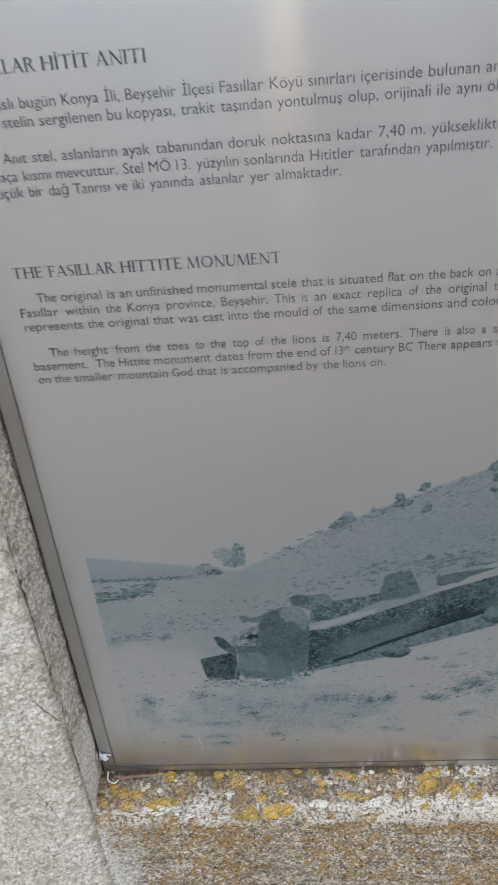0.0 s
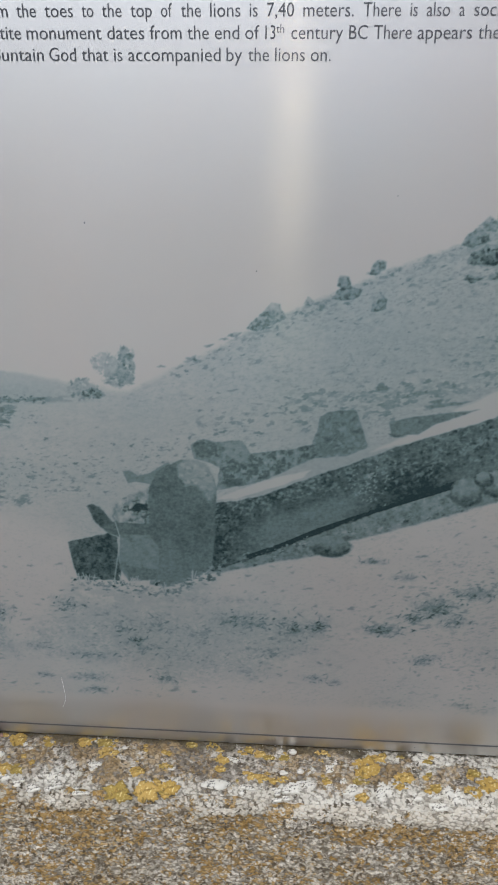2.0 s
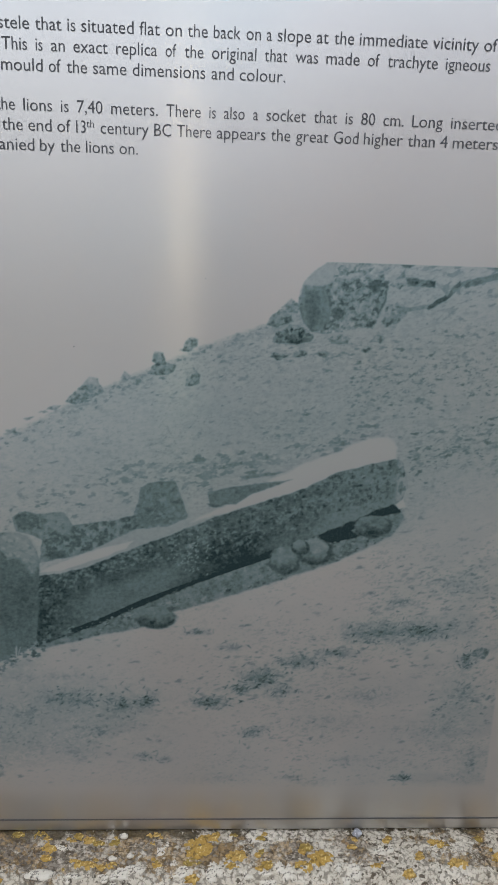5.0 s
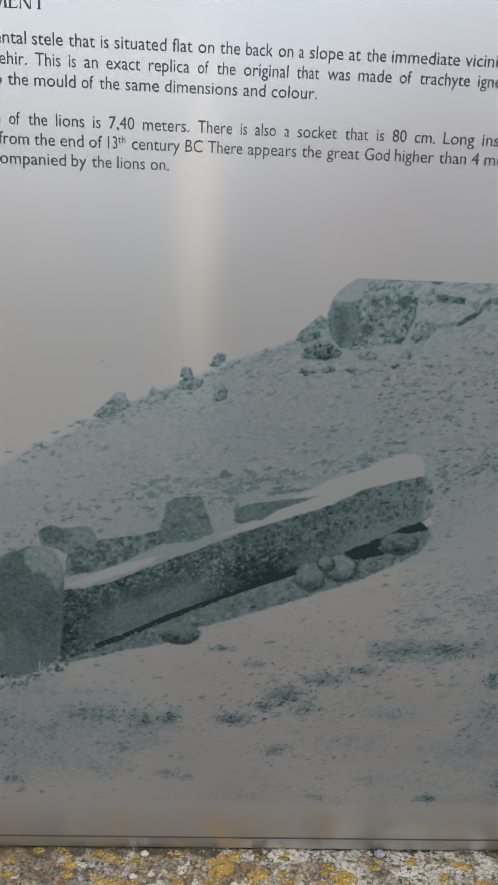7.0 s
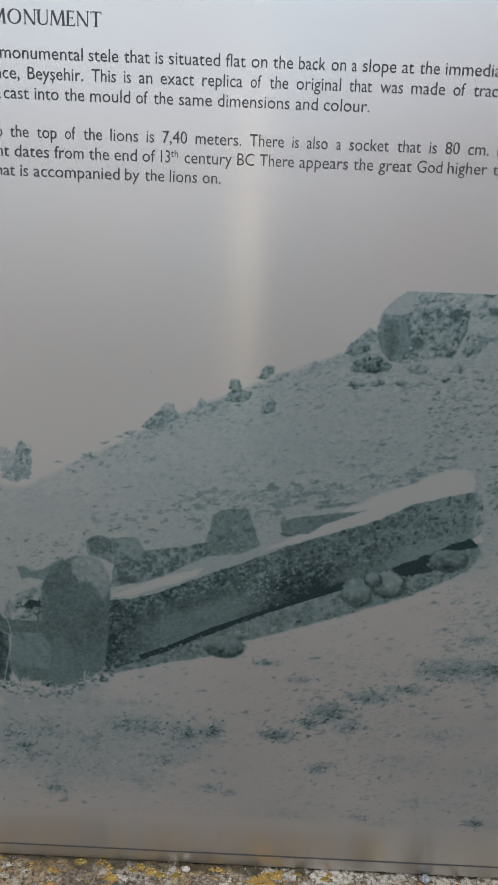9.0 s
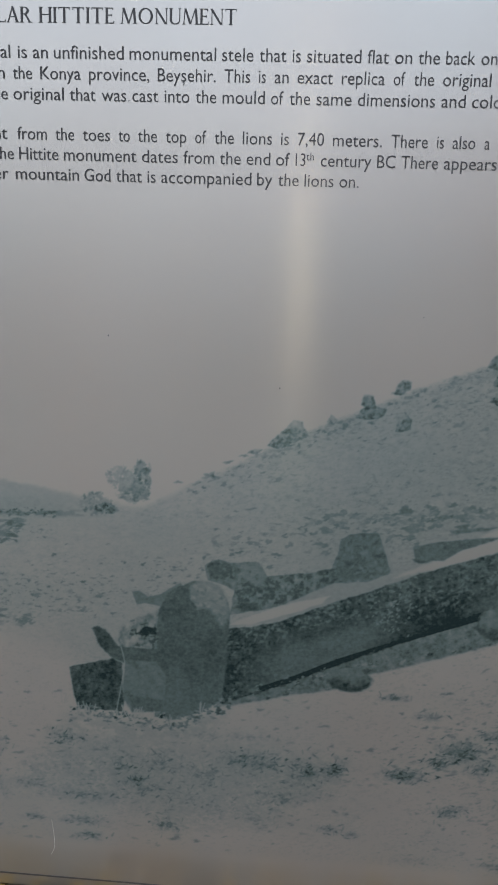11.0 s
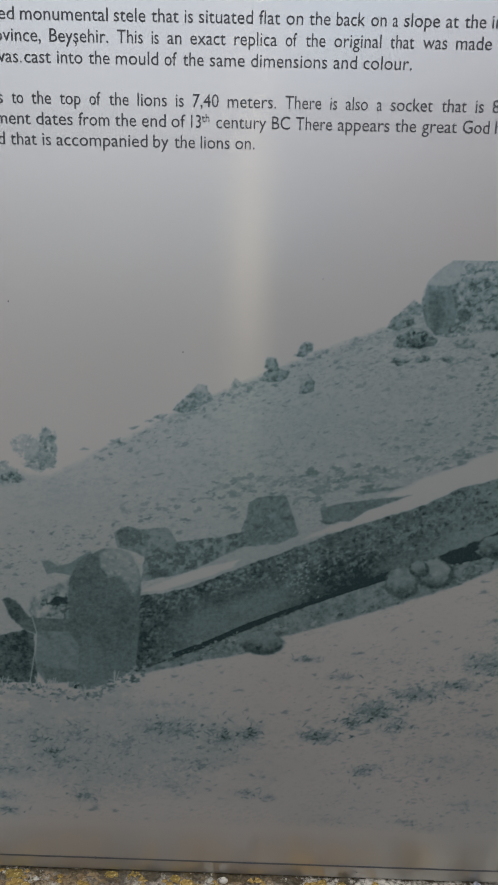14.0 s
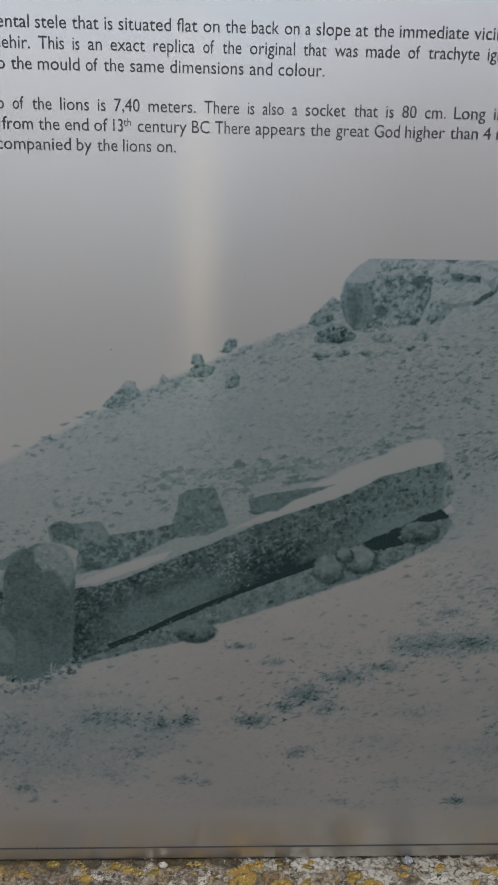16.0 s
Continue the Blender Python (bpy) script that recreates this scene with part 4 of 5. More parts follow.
def set_word(word, size, wide, weight=-0.00004):
    """A word: its mesh in the plate's plane, and where it starts and ends. The s with a cedilla is put together."""
    me = letters(word.replace("ş", "s"), size, weight)
    for i, letter in enumerate(word):
        if letter == "ş":
            first, second = letters("s", size, weight), letters(word[:i].replace("ş", "s") + "s", size, weight)
            tail = letters(",", size * 0.8, weight)
            (a, c), (_, end), (t0, t1) = span(first), span(second), span(tail)
            tail.transform(Matrix.Translation((end - (c - a) / 2 - (t0 + t1) / 2, -0.10 * size, 0)))
            bm = bmesh.new()
            bm.from_mesh(me)
            bm.from_mesh(tail)
            bm.to_mesh(me)
            bm.free()
            for done in (first, second, tail):
                bpy.data.meshes.remove(done)
    me.transform(Matrix.Rotation(radians(90), 4, "X") @ Matrix.Diagonal((wide, 1, 1, 1)))
    return (me, *span(me))


def text_line(name, words, z, size=SIZE, label=""):
    """Words as (text, x, width or None for the usual, size, rise), joined into one printed line."""
    bm = bmesh.new()
    for text, x, width, scale, rise in words:
        me, lo, hi = set_word(text, size * scale, WIDE)
        fit = width / (hi - lo) if width else 1.0
        me.transform(Matrix.Translation((x, -0.0004, z + rise)) @ Matrix.Diagonal((fit, 1, 1, 1)) @ Matrix.Translation((-lo, 0, 0)))
        bm.from_mesh(me)
        bpy.data.meshes.remove(me)
    return part(name, bm, INK, plaque, label)


def width_of(word):
    me, lo, hi = set_word(word, SIZE, WIDE)
    bpy.data.meshes.remove(me)
    return hi - lo


def justified(text, anchors, z, gap):
    """A line of words; anchors: (word number, x where that word starts), the words between them drawn to fit."""
    words, out = text.split(), []
    widths = [width_of(w.split("^")[0]) + (0.0068 if "^" in w else 0) for w in words]
    fit = 1.0
    for (k0, x0), (k1, x1) in zip(anchors, anchors[1:] + ((len(words), None),)):
        if x1:
            fit = min(1.12, max(0.84, (x1 - x0 - gap * (k1 - k0)) / sum(widths[k0:k1])))
            space = (x1 - x0 - fit * sum(widths[k0:k1])) / (k1 - k0)
        at = x0
        for i in range(k0, k1):
            low, _, high = words[i].partition("^")
            wide = widths[i] * fit
            out.append((low, at, wide if not high else wide - 0.0068, 1.0, 0))
            if high:
                out.append((high, at + wide - 0.0062, None, 0.62, 0.0040))
            at += wide + space
    return text_line("text_line", out, z)


THICK, THIN, FOOT = 0.145, 0.055, 0.075     # strokes and serifs of the capitals, by their height


def quad(x0, z0, x1, z1, wide):
    """A slanting stroke, wide as measured along the line of writing."""
    return [(x0, z0), (x0 + wide, z0), (x1 + wide, z1), (x1, z1)]


def bar(x0, x1, z):
    return [(x0, z - THIN / 2), (x1, z - THIN / 2), (x1, z + THIN / 2), (x0, z + THIN / 2)]


def foot(x, wide, z):
    s = 0.045 if z < 0.5 else -0.045
    return [(x - FOOT, z), (x + wide + FOOT, z), (x + wide + 0.02, z + s), (x - 0.02, z + s)][::1 if z < 0.5 else -1]


def stem(x, wide=THICK):
    return [quad(x, 0, x, 1, wide), foot(x, wide, 0), foot(x, wide, 1)]


def swept(points):
    """A curved stroke through (x, z, width)."""
    out, sides = [], []
    for i, (x, z, w) in enumerate(points):
        a, b = points[max(0, i - 1)], points[min(len(points) - 1, i + 1)]
        dx, dz = b[0] - a[0], b[1] - a[1]
        n = math.hypot(dx, dz) or 1.0
        sides.append(((x - dz / n * w / 2, z + dx / n * w / 2), (x + dz / n * w / 2, z - dx / n * w / 2)))
    for (a, b), (c, d) in zip(sides, sides[1:]):
        out.append([a, b, d, c])
    return out


def arc(cx, cz, rx, rz, a0, a1, width, steps=14):
    angles = [radians(a0 + (a1 - a0) * i / steps) for i in range(steps + 1)]
    return [(cx + rx * math.cos(a), cz + rz * math.sin(a), width(a)) for a in angles]


def side_heavy(a):
    return THIN + (THICK - THIN) * abs(math.cos(a)) ** 1.5


def capital(letter):
    """A Roman capital of height 1: its strokes and its width."""
    if letter in "Iİ":
        dot = [[(THICK / 2 + 0.085 * math.cos(radians(60 * i)), 1.17 + 0.085 * math.sin(radians(60 * i))) for i in range(6)]] if letter == "İ" else []
        return stem(0) + dot, THICK
    if letter == "H":
        return stem(0) + stem(0.60) + [bar(THICK, 0.60, 0.52)], 0.60 + THICK
    if letter == "T":
        x = 0.37 - THICK / 2
        return [quad(x, 0, x, 1, THICK), foot(x, THICK, 0), bar(0, 0.74, 1 - THIN / 2), quad(0, 0.84, 0.0, 0.96, 0.045), quad(0.695, 0.84, 0.695, 0.96, 0.045)], 0.74
    if letter in "EFL":
        out, wide = stem(0), 0.50
        if letter != "L":
            out += [bar(THICK, 0.48, 1 - THIN / 2), quad(0.435, 0.85, 0.435, 0.96, 0.045), bar(THICK, 0.41, 0.53), quad(0.37, 0.46, 0.37, 0.60, 0.04)]
        if letter != "F":
            out += [bar(THICK, 0.54, THIN / 2), quad(0.48, 0.04, 0.52, 0.17, 0.045)]
        return out, wide
    if letter == "N":
        return [quad(0.05, 0, 0.05, 1, THIN), foot(0.05, THIN, 0), quad(0.70, 0, 0.70, 1, THIN), foot(0.70, THIN, 1), quad(0.70 - 0.10, 0, -0.04, 1, THICK * 1.1)], 0.76
    if letter == "M":
        return [quad(0.03, 0, 0.11, 1, THIN), foot(0.03, THIN, 0), quad(0.42, 0.02, 0.08, 1, THICK), quad(0.46, 0.02, 0.78, 1, THIN * 1.2), quad(0.84, 0, 0.76, 1, THICK), foot(0.84, THICK, 0)], 0.96
    if letter == "A":
        return [quad(0.02, 0, 0.34, 1, THIN * 1.2), foot(0.02, THIN, 0), quad(0.62, 0, 0.29, 1.02, THICK), foot(0.62, THICK, 0), bar(0.15, 0.60, 0.36)], 0.76
    if letter == "R":
        bowl = swept(arc(0.22, 0.76, 0.27, 0.215, 90, -90, side_heavy))
        return stem(0) + bowl + [bar(THICK, 0.22, 0.973), bar(THICK, 0.22, 0.545), quad(0.56, 0, 0.24, 0.54, THICK), foot(0.58, THICK, 0)], 0.68
    if letter == "U":
        return [quad(0, 0.28, 0, 1, THICK), foot(0, THICK, 1), quad(0.62, 0.28, 0.62, 1, THIN), foot(0.62, THIN, 1)] + swept(arc(0.36, 0.29, 0.288, 0.27, 180, 360, lambda a: THIN + (THICK - THIN) * max(0.15, -math.cos(a)))), 0.68
    if letter == "O":
        return swept(arc(0.47, 0.5, 0.40, 0.475, 0, 360, side_heavy, 28)), 0.94
    return swept(arc(0.24, 0.735, 0.185, 0.235, 35, 262, lambda a: THIN + 0.07 * max(0, -math.cos(a - 0.9))) + arc(0.23, 0.255, 0.205, 0.23, 82, -150, lambda a: THIN + 0.08 * max(0, math.cos(a - 0.5)))), 0.46


def heading(words, z, label):
    """Capitals with serifs, each word drawn to its width."""
    bm, tall = bmesh.new(), 0.0102
    for text, x, width in words:
        strokes, at = [], 0.0
        for letter in text:
            shapes, wide = capital(letter)
            strokes += [[(at + px, pz) for px, pz in shape] for shape in shapes]
            at += wide + 0.17
        fit = width / (at - 0.17)
        for n, shape in enumerate(strokes):
            front = -0.00042 - 0.000004 * (n % 12)
            ring = [bm.verts.new((x + px * fit, front, z + pz * tall)) for px, pz in shape]
            bm.faces.new(ring)
            for v in bmesh.ops.extrude_face_region(bm, geom=[ring[0].link_faces[0]])["geom"]:
                if isinstance(v, bmesh.types.BMVert):
                    v.co.y = -0.0001
    bmesh.ops.recalc_face_normals(bm, faces=bm.faces)
    return part("heading", bm, INK, plaque, label)


heading((("FASILLAR", 0.027, 0.059), ("HİTİT", 0.092, 0.0375), ("ANITI", 0.1345, 0.038)), 0.8705, "dark capital heading in Turkish")
heading((("THE", 0.0285, 0.0265), ("FASILLAR", 0.0615, 0.0580), ("HITTITE", 0.1260, 0.0530), ("MONUMENT", 0.1845, 0.0815)), 0.7030, "dark capital heading in English")
for text, anchors, z, gap in (
    ("Aslı bugün Konya İli, Beyşehir İlçesi Fasıllar Köyü sınırları içerisinde bulunan anıt st", ((0, 0.045), (2, 0.102), (4, 0.153), (6, 0.227), (7, 0.266), (10, 0.387), (11, 0.430)), 0.8445, 0.0050),
    ("stelin sergilenen bu kopyası, trakit taşından yontulmuş olup, orijinali ile aynı ölçüde", ((0, 0.051), (1, 0.081), (3, 0.152), (6, 0.271), (8, 0.354), (11, 0.432)), 0.8305, 0.0050),
    ("Anıt stel, aslanların ayak tabanından doruk noktasına kadar 7,40 m. yüksekliktedir. Ay", ((0, 0.044), (1, 0.069), (4, 0.171), (7, 0.317), (10, 0.391)), 0.8025, 0.0050),
    ("aça kısmı mevcuttur. Stel MÖ 13. yüzyılın sonlarında Hititler tarafından yapılmıştır. Boyu 4", ((0, 0.0385), (1, 0.058), (3, 0.142), (8, 0.295), (10, 0.387)), 0.788, 0.0050),
    ("küçük bir dağ Tanrısı ve iki yanında aslanlar yer almaktadır.", ((0, 0.027), (1, 0.060), (6, 0.162), (9, 0.266)), 0.7745, 0.0050),
    ("The original is an unfinished monumental stele that is situated flat on the back on a slope at the immediate vicinity of", ((0, 0.045), (1, 0.067), (2, 0.1095), (3, 0.1205), (4, 0.1358), (5, 0.1905), (6, 0.2564), (7, 0.2828), (8, 0.306), (9, 0.316), (10, 0.358), (11, 0.377), (12, 0.393), (13, 0.412), (14, 0.436), (15, 0.451), (16, 0.459), (17, 0.488), (18, 0.501), (19, 0.52), (20, 0.575)), 0.6795, 0.0043),
    ("Fasıllar within the Konya province, Beyşehir. This is an exact replica of the original that was made of trachyte igneous", ((0, 0.027), (1, 0.068), (2, 0.1055), (3, 0.1256), (4, 0.1611), (5, 0.2108), (6, 0.2584), (7, 0.2828), (8, 0.2939), (9, 0.31), (10, 0.341), (11, 0.377), (12, 0.391), (13, 0.411), (14, 0.45), (15, 0.473), (16, 0.496), (17, 0.527), (18, 0.542), (19, 0.586)), 0.6655, 0.0062),
    ("represents the original that was cast into the mould of the same dimensions and colour.", ((0, 0.027), (1, 0.0865), (2, 0.1055), (3, 0.1469), (4, 0.1702), (5, 0.1925), (6, 0.2158), (7, 0.2382), (8, 0.2574), (9, 0.2919), (10, 0.305), (11, 0.324), (12, 0.353), (13, 0.411), (14, 0.432)), 0.6515, 0.0045),
    ("The height from the toes to the top of the lions is 7,40 meters. There is also a socket that is 80 cm. Long inserted", ((0, 0.045), (1, 0.069), (2, 0.1075), (3, 0.1358), (4, 0.156), (5, 0.1824), (6, 0.1966), (7, 0.2169), (8, 0.2382), (9, 0.2523), (10, 0.2726), (11, 0.3), (12, 0.312), (13, 0.337), (14, 0.378), (15, 0.41), (16, 0.421), (17, 0.443), (18, 0.453), (19, 0.489), (20, 0.513), (21, 0.525), (22, 0.542), (23, 0.564), (24, 0.594)), 0.6243, 0.0064),
    ("basement. The Hittite monument dates from the end of 13^th century BC There appears the great God higher than 4 meters", ((0, 0.027), (1, 0.0865), (2, 0.1085), (3, 0.1418), (4, 0.1996), (5, 0.23), (6, 0.2564), (7, 0.2757), (8, 0.297), (9, 0.311), (10, 0.329), (11, 0.369), (12, 0.386), (13, 0.416), (14, 0.457), (15, 0.476), (16, 0.505), (17, 0.528), (18, 0.562), (19, 0.587), (20, 0.597)), 0.6103, 0.0042),
    ("on the smaller mountain God that is accompanied by the lions on.", ((0, 0.028), (2, 0.063), (3, 0.1055), (4, 0.157), (5, 0.1804), (6, 0.2037), (7, 0.2138), (8, 0.2838), (9, 0.299), (10, 0.318), (11, 0.343)), 0.5963, 0.0042),
):
    justified(text, anchors, z, gap)


# ---------------------------------------------------------------- growth and litter on the ledge
def ledge_z(y):
    return FLOOR + float(np.interp(y, LEDGE_Y, LEDGE_RISE))


def lichen_mesh(seed, rx, ry, height, lobes):
    """A flat crust with a lobed outline and a warty top, its base at z = 0."""
    bm = bmesh.new()
    rings, spokes = 7, 56
    grid = []
    for i in range(rings + 1):
        ring = []
        for s in range(spokes):
            a = 2 * math.pi * s / spokes
            d = Vector((math.cos(a), math.sin(a), seed * 3.7))
            out = 0.90 + 0.38 * noise.noise(d * lobes) + 0.30 * noise.noise(d * lobes * 2.7) + 0.22 * noise.noise(d * lobes * 7)
            r = (i / rings) * out
            x, y = r * rx * math.cos(a), r * ry * math.sin(a)
            top = height * (1 - (i / rings) ** 5) * (0.55 + 0.65 * noise.noise(Vector((x * 240, y * 240, seed))) + 0.35 * noise.noise(Vector((x * 520, y * 520, seed + 9))))
            ring.append(bm.verts.new((x, y, top if i < rings else -0.0015)))
            if i == 0:
                break
        grid.append(ring)
    for s in range(spokes):
        n = (s + 1) % spokes
        bm.faces.new((grid[0][0], grid[1][s], grid[1][n]))
        for i in range(1, rings):
            bm.faces.new((grid[i][s], grid[i + 1][s], grid[i + 1][n], grid[i][n]))
    for f in bm.faces:
        f.smooth = True
    return bm


def lichen(x, y, rx, ry, seed, material, label, group, height=0.0018):
    ob = part("lichen_patch", lichen_mesh(seed, rx, ry, height, 1.6), material)
    slope = (ledge_z(y + 0.004) - ledge_z(y - 0.004)) / 0.008
    ob.matrix_world = Matrix.Translation((x, y, ledge_z(y) + 0.0004)) @ Matrix.Rotation(math.atan(slope), 4, "X")
    return tagged(ob, label, "lichen", group)


dice = random.Random(11)
GOLD = "crusty golden-yellow lichen patch on the concrete ledge"
WHITE = "chalky white lichen crust on the concrete ledge"
gold_spots = [(74, -7, 10), (106, -9, 7), (139, -6, 7), (160, -6, 9), (166, -19, 8), (68, -42, 8), (84, -43, 7), (53, -47, 6), (30, -33, 9), (198, -38, 5), (183, -59, 10), (210, -57, 10), (231, -54, 7),
              (201, -14, 3), (225, -16, 3), (224, -30, 3), (9, -31, 10), (-12, -42, 6), (-2, -20, 6), (20, -48, 6)]
gold_far = [(245, -4, 6), (266, -4, 8), (272, -10, 5), (302, -6, 5), (313, -11, 6), (321, -15, 5), (277, -19, 6), (276, -31, 4), (304, -38, 7), (316, -40, 5), (327, -42, 4), (338, -14, 4), (336, -40, 5), (373, -6, 7), (413, -20, 12),
            (409, -38, 6), (409, -53, 5), (377, -40, 4), (427, -8, 8), (448, -6, 4), (474, -10, 4), (449, -31, 8), (446, -42, 5), (478, -40, 5), (515, -21, 5), (528, -33, 10), (511, -42, 7)]
gold_end = [(473, -26, 3), (559, -21, 4), (579, -42, 3), (607, -50, 5), (596, -10, 3), (621, -31, 3), (562, -12, 4), (640, -18, 6), (655, -40, 7), (682, -12, 5), (700, -34, 8)]
for i, (x, y, r) in enumerate(gold_spots + gold_far + gold_end):
    r *= 0.8 if y > -13 else 1.0
    lichen(x / 1000, y / 1000, r / 1000 * 1.4, r / 1000 * dice.uniform(0.9, 1.2), i, LICHEN, GOLD, "yellow lichen on the ledge", dice.uniform(0.0010, 0.0018))
for i in range(70):
    x, y, r = dice.choice(gold_spots + gold_spots + gold_far + gold_end)
    a, d, size = dice.uniform(0, 6.28), r * dice.uniform(0.9, 2.2), dice.uniform(1.6, 4.2)
    x, y = x + d * math.cos(a), min(-3.0, max(-59.0, y + d * math.sin(a)))
    lichen(max(-18.0, x) / 1000, y / 1000, size / 1000, size / 1000 * dice.uniform(0.7, 1), 200 + i, LICHEN, "small golden-yellow lichen spot on the concrete ledge", "yellow lichen on the ledge", dice.uniform(0.0008, 0.0014))
white_spots = [(62, -55, 17, 5), (97, -56, 13, 5), (124, -58, 12, 4), (148, -60, 9, 3), (156, -36, 8, 5), (40, -22, 9, 6), (88, -16, 7, 4), (20, -57, 14, 3), (235, -37, 8, 4), (285, -20, 7, 4), (300, -52, 9, 4), (330, -54, 14, 5),
               (356, -49, 17, 7), (383, -22, 9, 6), (392, -44, 12, 8), (432, -47, 14, 9), (470, -54, 16, 6), (495, -48, 10, 9), (548, -50, 14, 8), (587, -22, 11, 6)]
for i, (x, y, rx, ry) in enumerate(white_spots):
    for n in range(5):
        px, py = x + rx * dice.uniform(-0.8, 0.8), y + ry * dice.uniform(-0.9, 0.9)
        lichen(px / 1000, max(-60.5, py) / 1000, rx / 1000 * dice.uniform(0.25, 0.55), ry / 1000 * dice.uniform(0.4, 0.8), 400 + 5 * i + n, CRUST, WHITE, "white lichen on the ledge", dice.uniform(0.0009, 0.0016))


def stone(name, x, y, z, sx, sy, sz, seed, material, label, category):
    bm = bmesh.new()
    bmesh.ops.create_icosphere(bm, subdivisions=3, radius=1.0)
    for v in bm.verts:
        k = 1 + 0.30 * noise.noise(v.co * 1.3 + Vector((seed, 0, 0))) + 0.08 * noise.noise(v.co * 4 + Vector((0, seed, 0)))
        v.co = Vector((v.co.x * sx * k, v.co.y * sy * k, v.co.z * sz * k))
    for f in bm.faces:
        f.smooth = True
    ob = part(name, bm, material)
    ob.location = (x, y, z)
    return tagged(ob, label, category)


k = Mat("grey_pebble_stone")
k.set(Base_Color=k.mix(k.ramp(k.noise(350, 3), 0.45, 0.6), (0.26, 0.26, 0.27), (0.52, 0.52, 0.53)), Roughness=0.85).bump(k.noise(500, 2), 0.4, 0.001)
PEBBLE = k.m
stone("pebble", 0.566, -0.006, ledge_z(-0.006) + 0.0025, 0.0042, 0.0036, 0.0042, 2.0, PEBBLE, "small speckled grey pebble lying against the plate's foot", "pebble")
stone("stone_flake", 0.274, -0.049, ledge_z(-0.049) + 0.0012, 0.0125, 0.006, 0.0026, 5.0, CRUST, "flat white stone flake lying on the ledge", "stone")
for x, y, s in ((0.344, -0.007, 0.0032), (0.352, -0.03, 0.0028), (0.336, -0.033, 0.003), (0.181, -0.012, 0.0022), (0.062, -0.028, 0.0035), (0.492, -0.012, 0.0024)):
    stone("stone_chip", x, y, ledge_z(y) + s * 0.35, s * 1.3, s, s * 0.7, x * 90, CRUST, "tiny white stone chip on the ledge", "stone")["group"] = "stone chips on the ledge"

k = Mat("dead_wood")
k.set(Base_Color=k.mix(k.ramp(k.noise(8, 4, 0.6, k.stretch(8, 60, 60)), 0.4, 0.6), (0.34, 0.20, 0.14), (0.20, 0.115, 0.08)), Roughness=0.8)
WOOD = k.m
k = Mat("cobweb_silk")
k.set(Base_Color=k.mix(k.noise(400, 2), (0.82, 0.82, 0.84), (0.66, 0.65, 0.66)), Roughness=0.9)
SILK = k.m


def strand(name, points, radius, material, parent=None):
    """A tapering bent stick or thread through a few points."""
    curve = bpy.data.curves.new(name, "CURVE")
    curve.dimensions, curve.bevel_depth, curve.bevel_resolution, curve.resolution_u = "3D", radius, 2, 6
    line = curve.splines.new("NURBS")
    line.points.add(len(points) - 1)
    for i, (p, at) in enumerate(zip(line.points, points)):
        p.co = (*at, 1)
        p.radius = 0.55 + 0.45 * math.sin(math.pi * (i + 0.6) / (len(points) + 0.2))
    line.use_endpoint_u, line.order_u = True, 3
    ob = new(name, curve)
    me = bpy.data.meshes.new_from_object(ob.evaluated_get(bpy.context.evaluated_depsgraph_get()))
    bpy.data.objects.remove(ob)
    me.materials.clear()
    me.materials.append(material)
    done = new(name, me)
    done.parent = parent
    return done


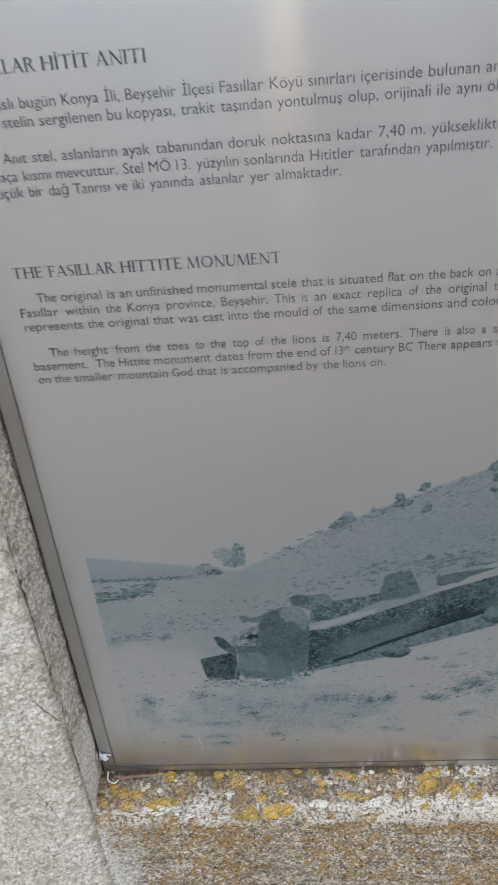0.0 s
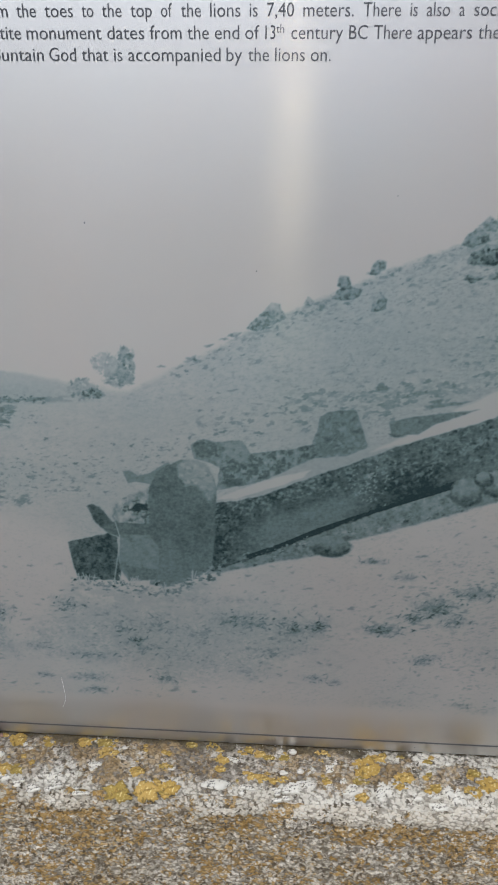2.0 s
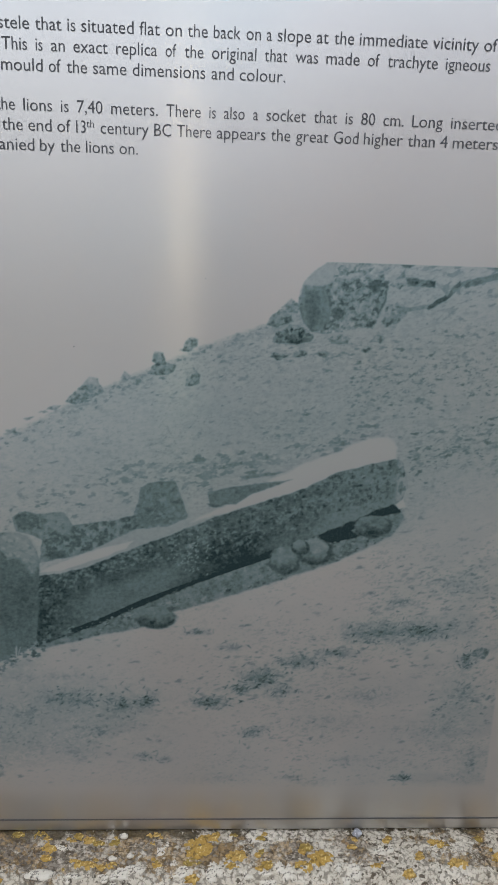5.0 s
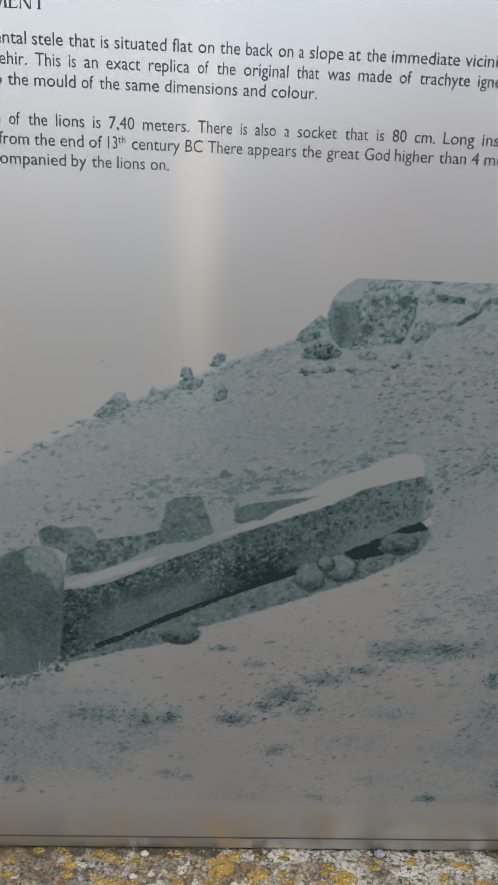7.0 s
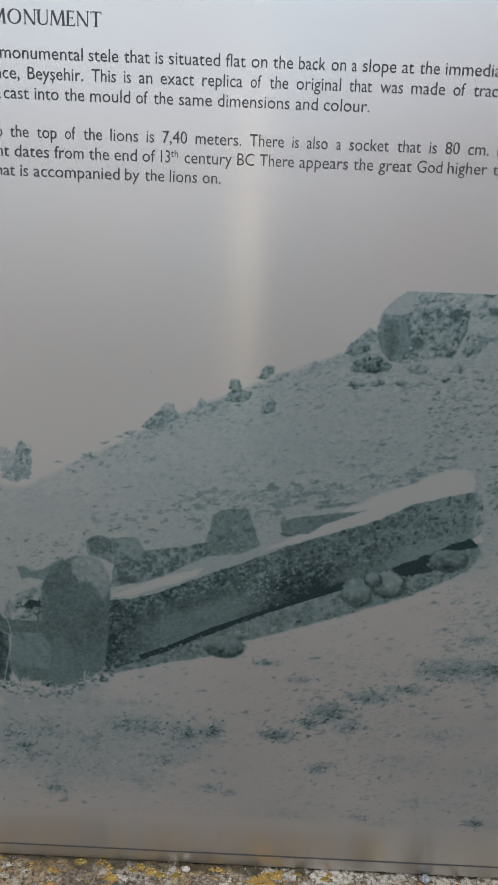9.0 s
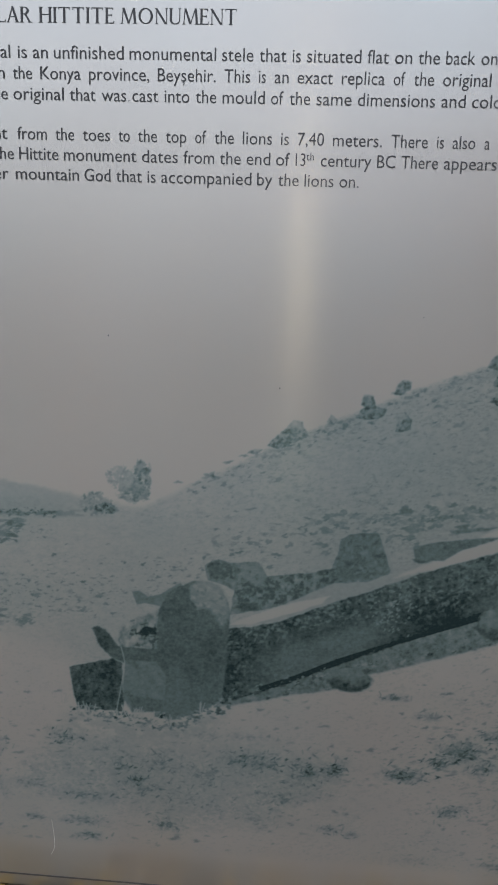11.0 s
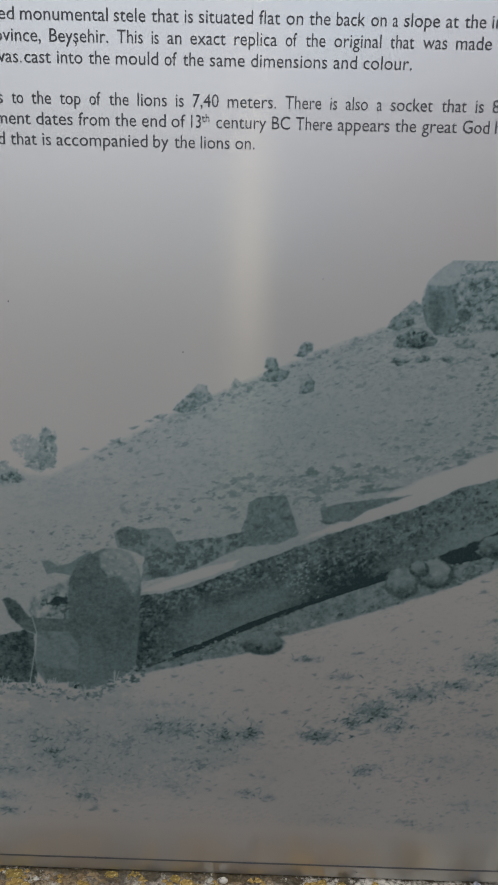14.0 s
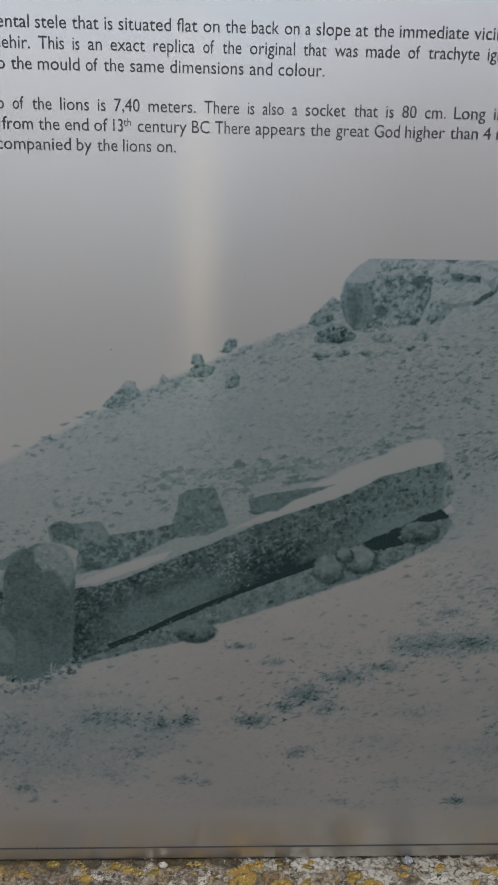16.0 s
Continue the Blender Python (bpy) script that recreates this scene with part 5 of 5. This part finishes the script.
z0 = ledge_z(-0.012)
tagged(strand("twig", [(0.004, -0.012, z0 + 0.003), (0.02, -0.010, z0 + 0.0045), (0.036, -0.009, z0 + 0.004), (0.058, -0.006, z0 + 0.003)], 0.0022, WOOD), "short reddish-brown dead twig lying along the plate's foot", "twig")
tagged(strand("dry_stalk", [(-0.0175, -0.005, -0.010), (-0.019, -0.007, 0.004), (-0.0185, -0.006, 0.016), (-0.018, -0.004, 0.026)], 0.0014, WOOD), "thin dry brown stalk in the niche's corner", "twig")
tagged(strand("feather_wisp", [(-0.009, -0.006, -0.004), (-0.012, -0.012, -0.010), (-0.006, -0.017, -0.012), (0.002, -0.018, -0.012), (0.005, -0.014, -0.010)], 0.0011, SILK), "curled white wisp lying in the corner of the ledge", "fibre")
web = new("cobweb_tuft")
tagged(web, "matted white cobweb tuft stuck to the plate's corner", "cobweb")
for i in range(16):
    c = Vector((-0.0115, -0.004, 0.026))
    pts = []
    for j in range(4):
        pts.append(tuple(c + Vector((dice.gauss(0, 0.0042), dice.gauss(0, 0.0018), dice.gauss(0, 0.0045)))))
    strand("thread", pts, 0.0009, SILK, web)

# ---------------------------------------------------------------- wear on the plaque
k = Mat("bare_scratch")
k.set(Base_Color=k.mix(k.noise(300, 2), (0.40, 0.41, 0.42), (0.50, 0.50, 0.51)), Roughness=0.6)
SCRATCH = k.m
strand("scratch", [(x, -0.00006, z) for x, z in ((0.1205, 0.058), (0.1215, 0.050), (0.123, 0.036), (0.1225, 0.028), (0.119, 0.022))], 0.00013, SCRATCH, plaque)
for x, z, s in ((0.231, 0.0, 0.0016), (0.306, 0.449, 0.0008), (0.174, 0.484, 0.0009), (-0.008, 0.417, 0.0011), (0.4615, -0.006, 0.0007), (0.19, 0.652, 0.0006), (0.41, 0.506, 0.0006)):
    bm = bmesh.new()
    for v in bmesh.ops.create_icosphere(bm, subdivisions=1, radius=1.0)["verts"]:
        v.co = Vector((x + v.co.x * s * 0.8, -0.0003 + v.co.y * 0.0003, z + v.co.z * s))
    part("dirt_speck", bm, INK, plaque, "tiny dark speck of dirt")


# cracks in the plaster beside the niche
def crack(points):
    ob = strand("crack", [(x, RIM - 0.0004, z) for x, z in points], 0.00055, CRACK_DARK, wall)
    return ob


k = Mat("dark_crack")
k.set(Base_Color=k.mix(k.noise(300, 2), (0.05, 0.045, 0.04), (0.10, 0.09, 0.08)), Roughness=1.0)
CRACK_DARK = k.m
crack([(-0.049, 0.212), (-0.042, 0.200), (-0.041, 0.194), (-0.034, 0.190), (-0.031, 0.180), (-0.023, 0.175)])
crack([(-0.086, 0.036), (-0.080, 0.020), (-0.074, 0.004), (-0.072, -0.010), (-0.068, -0.022)])
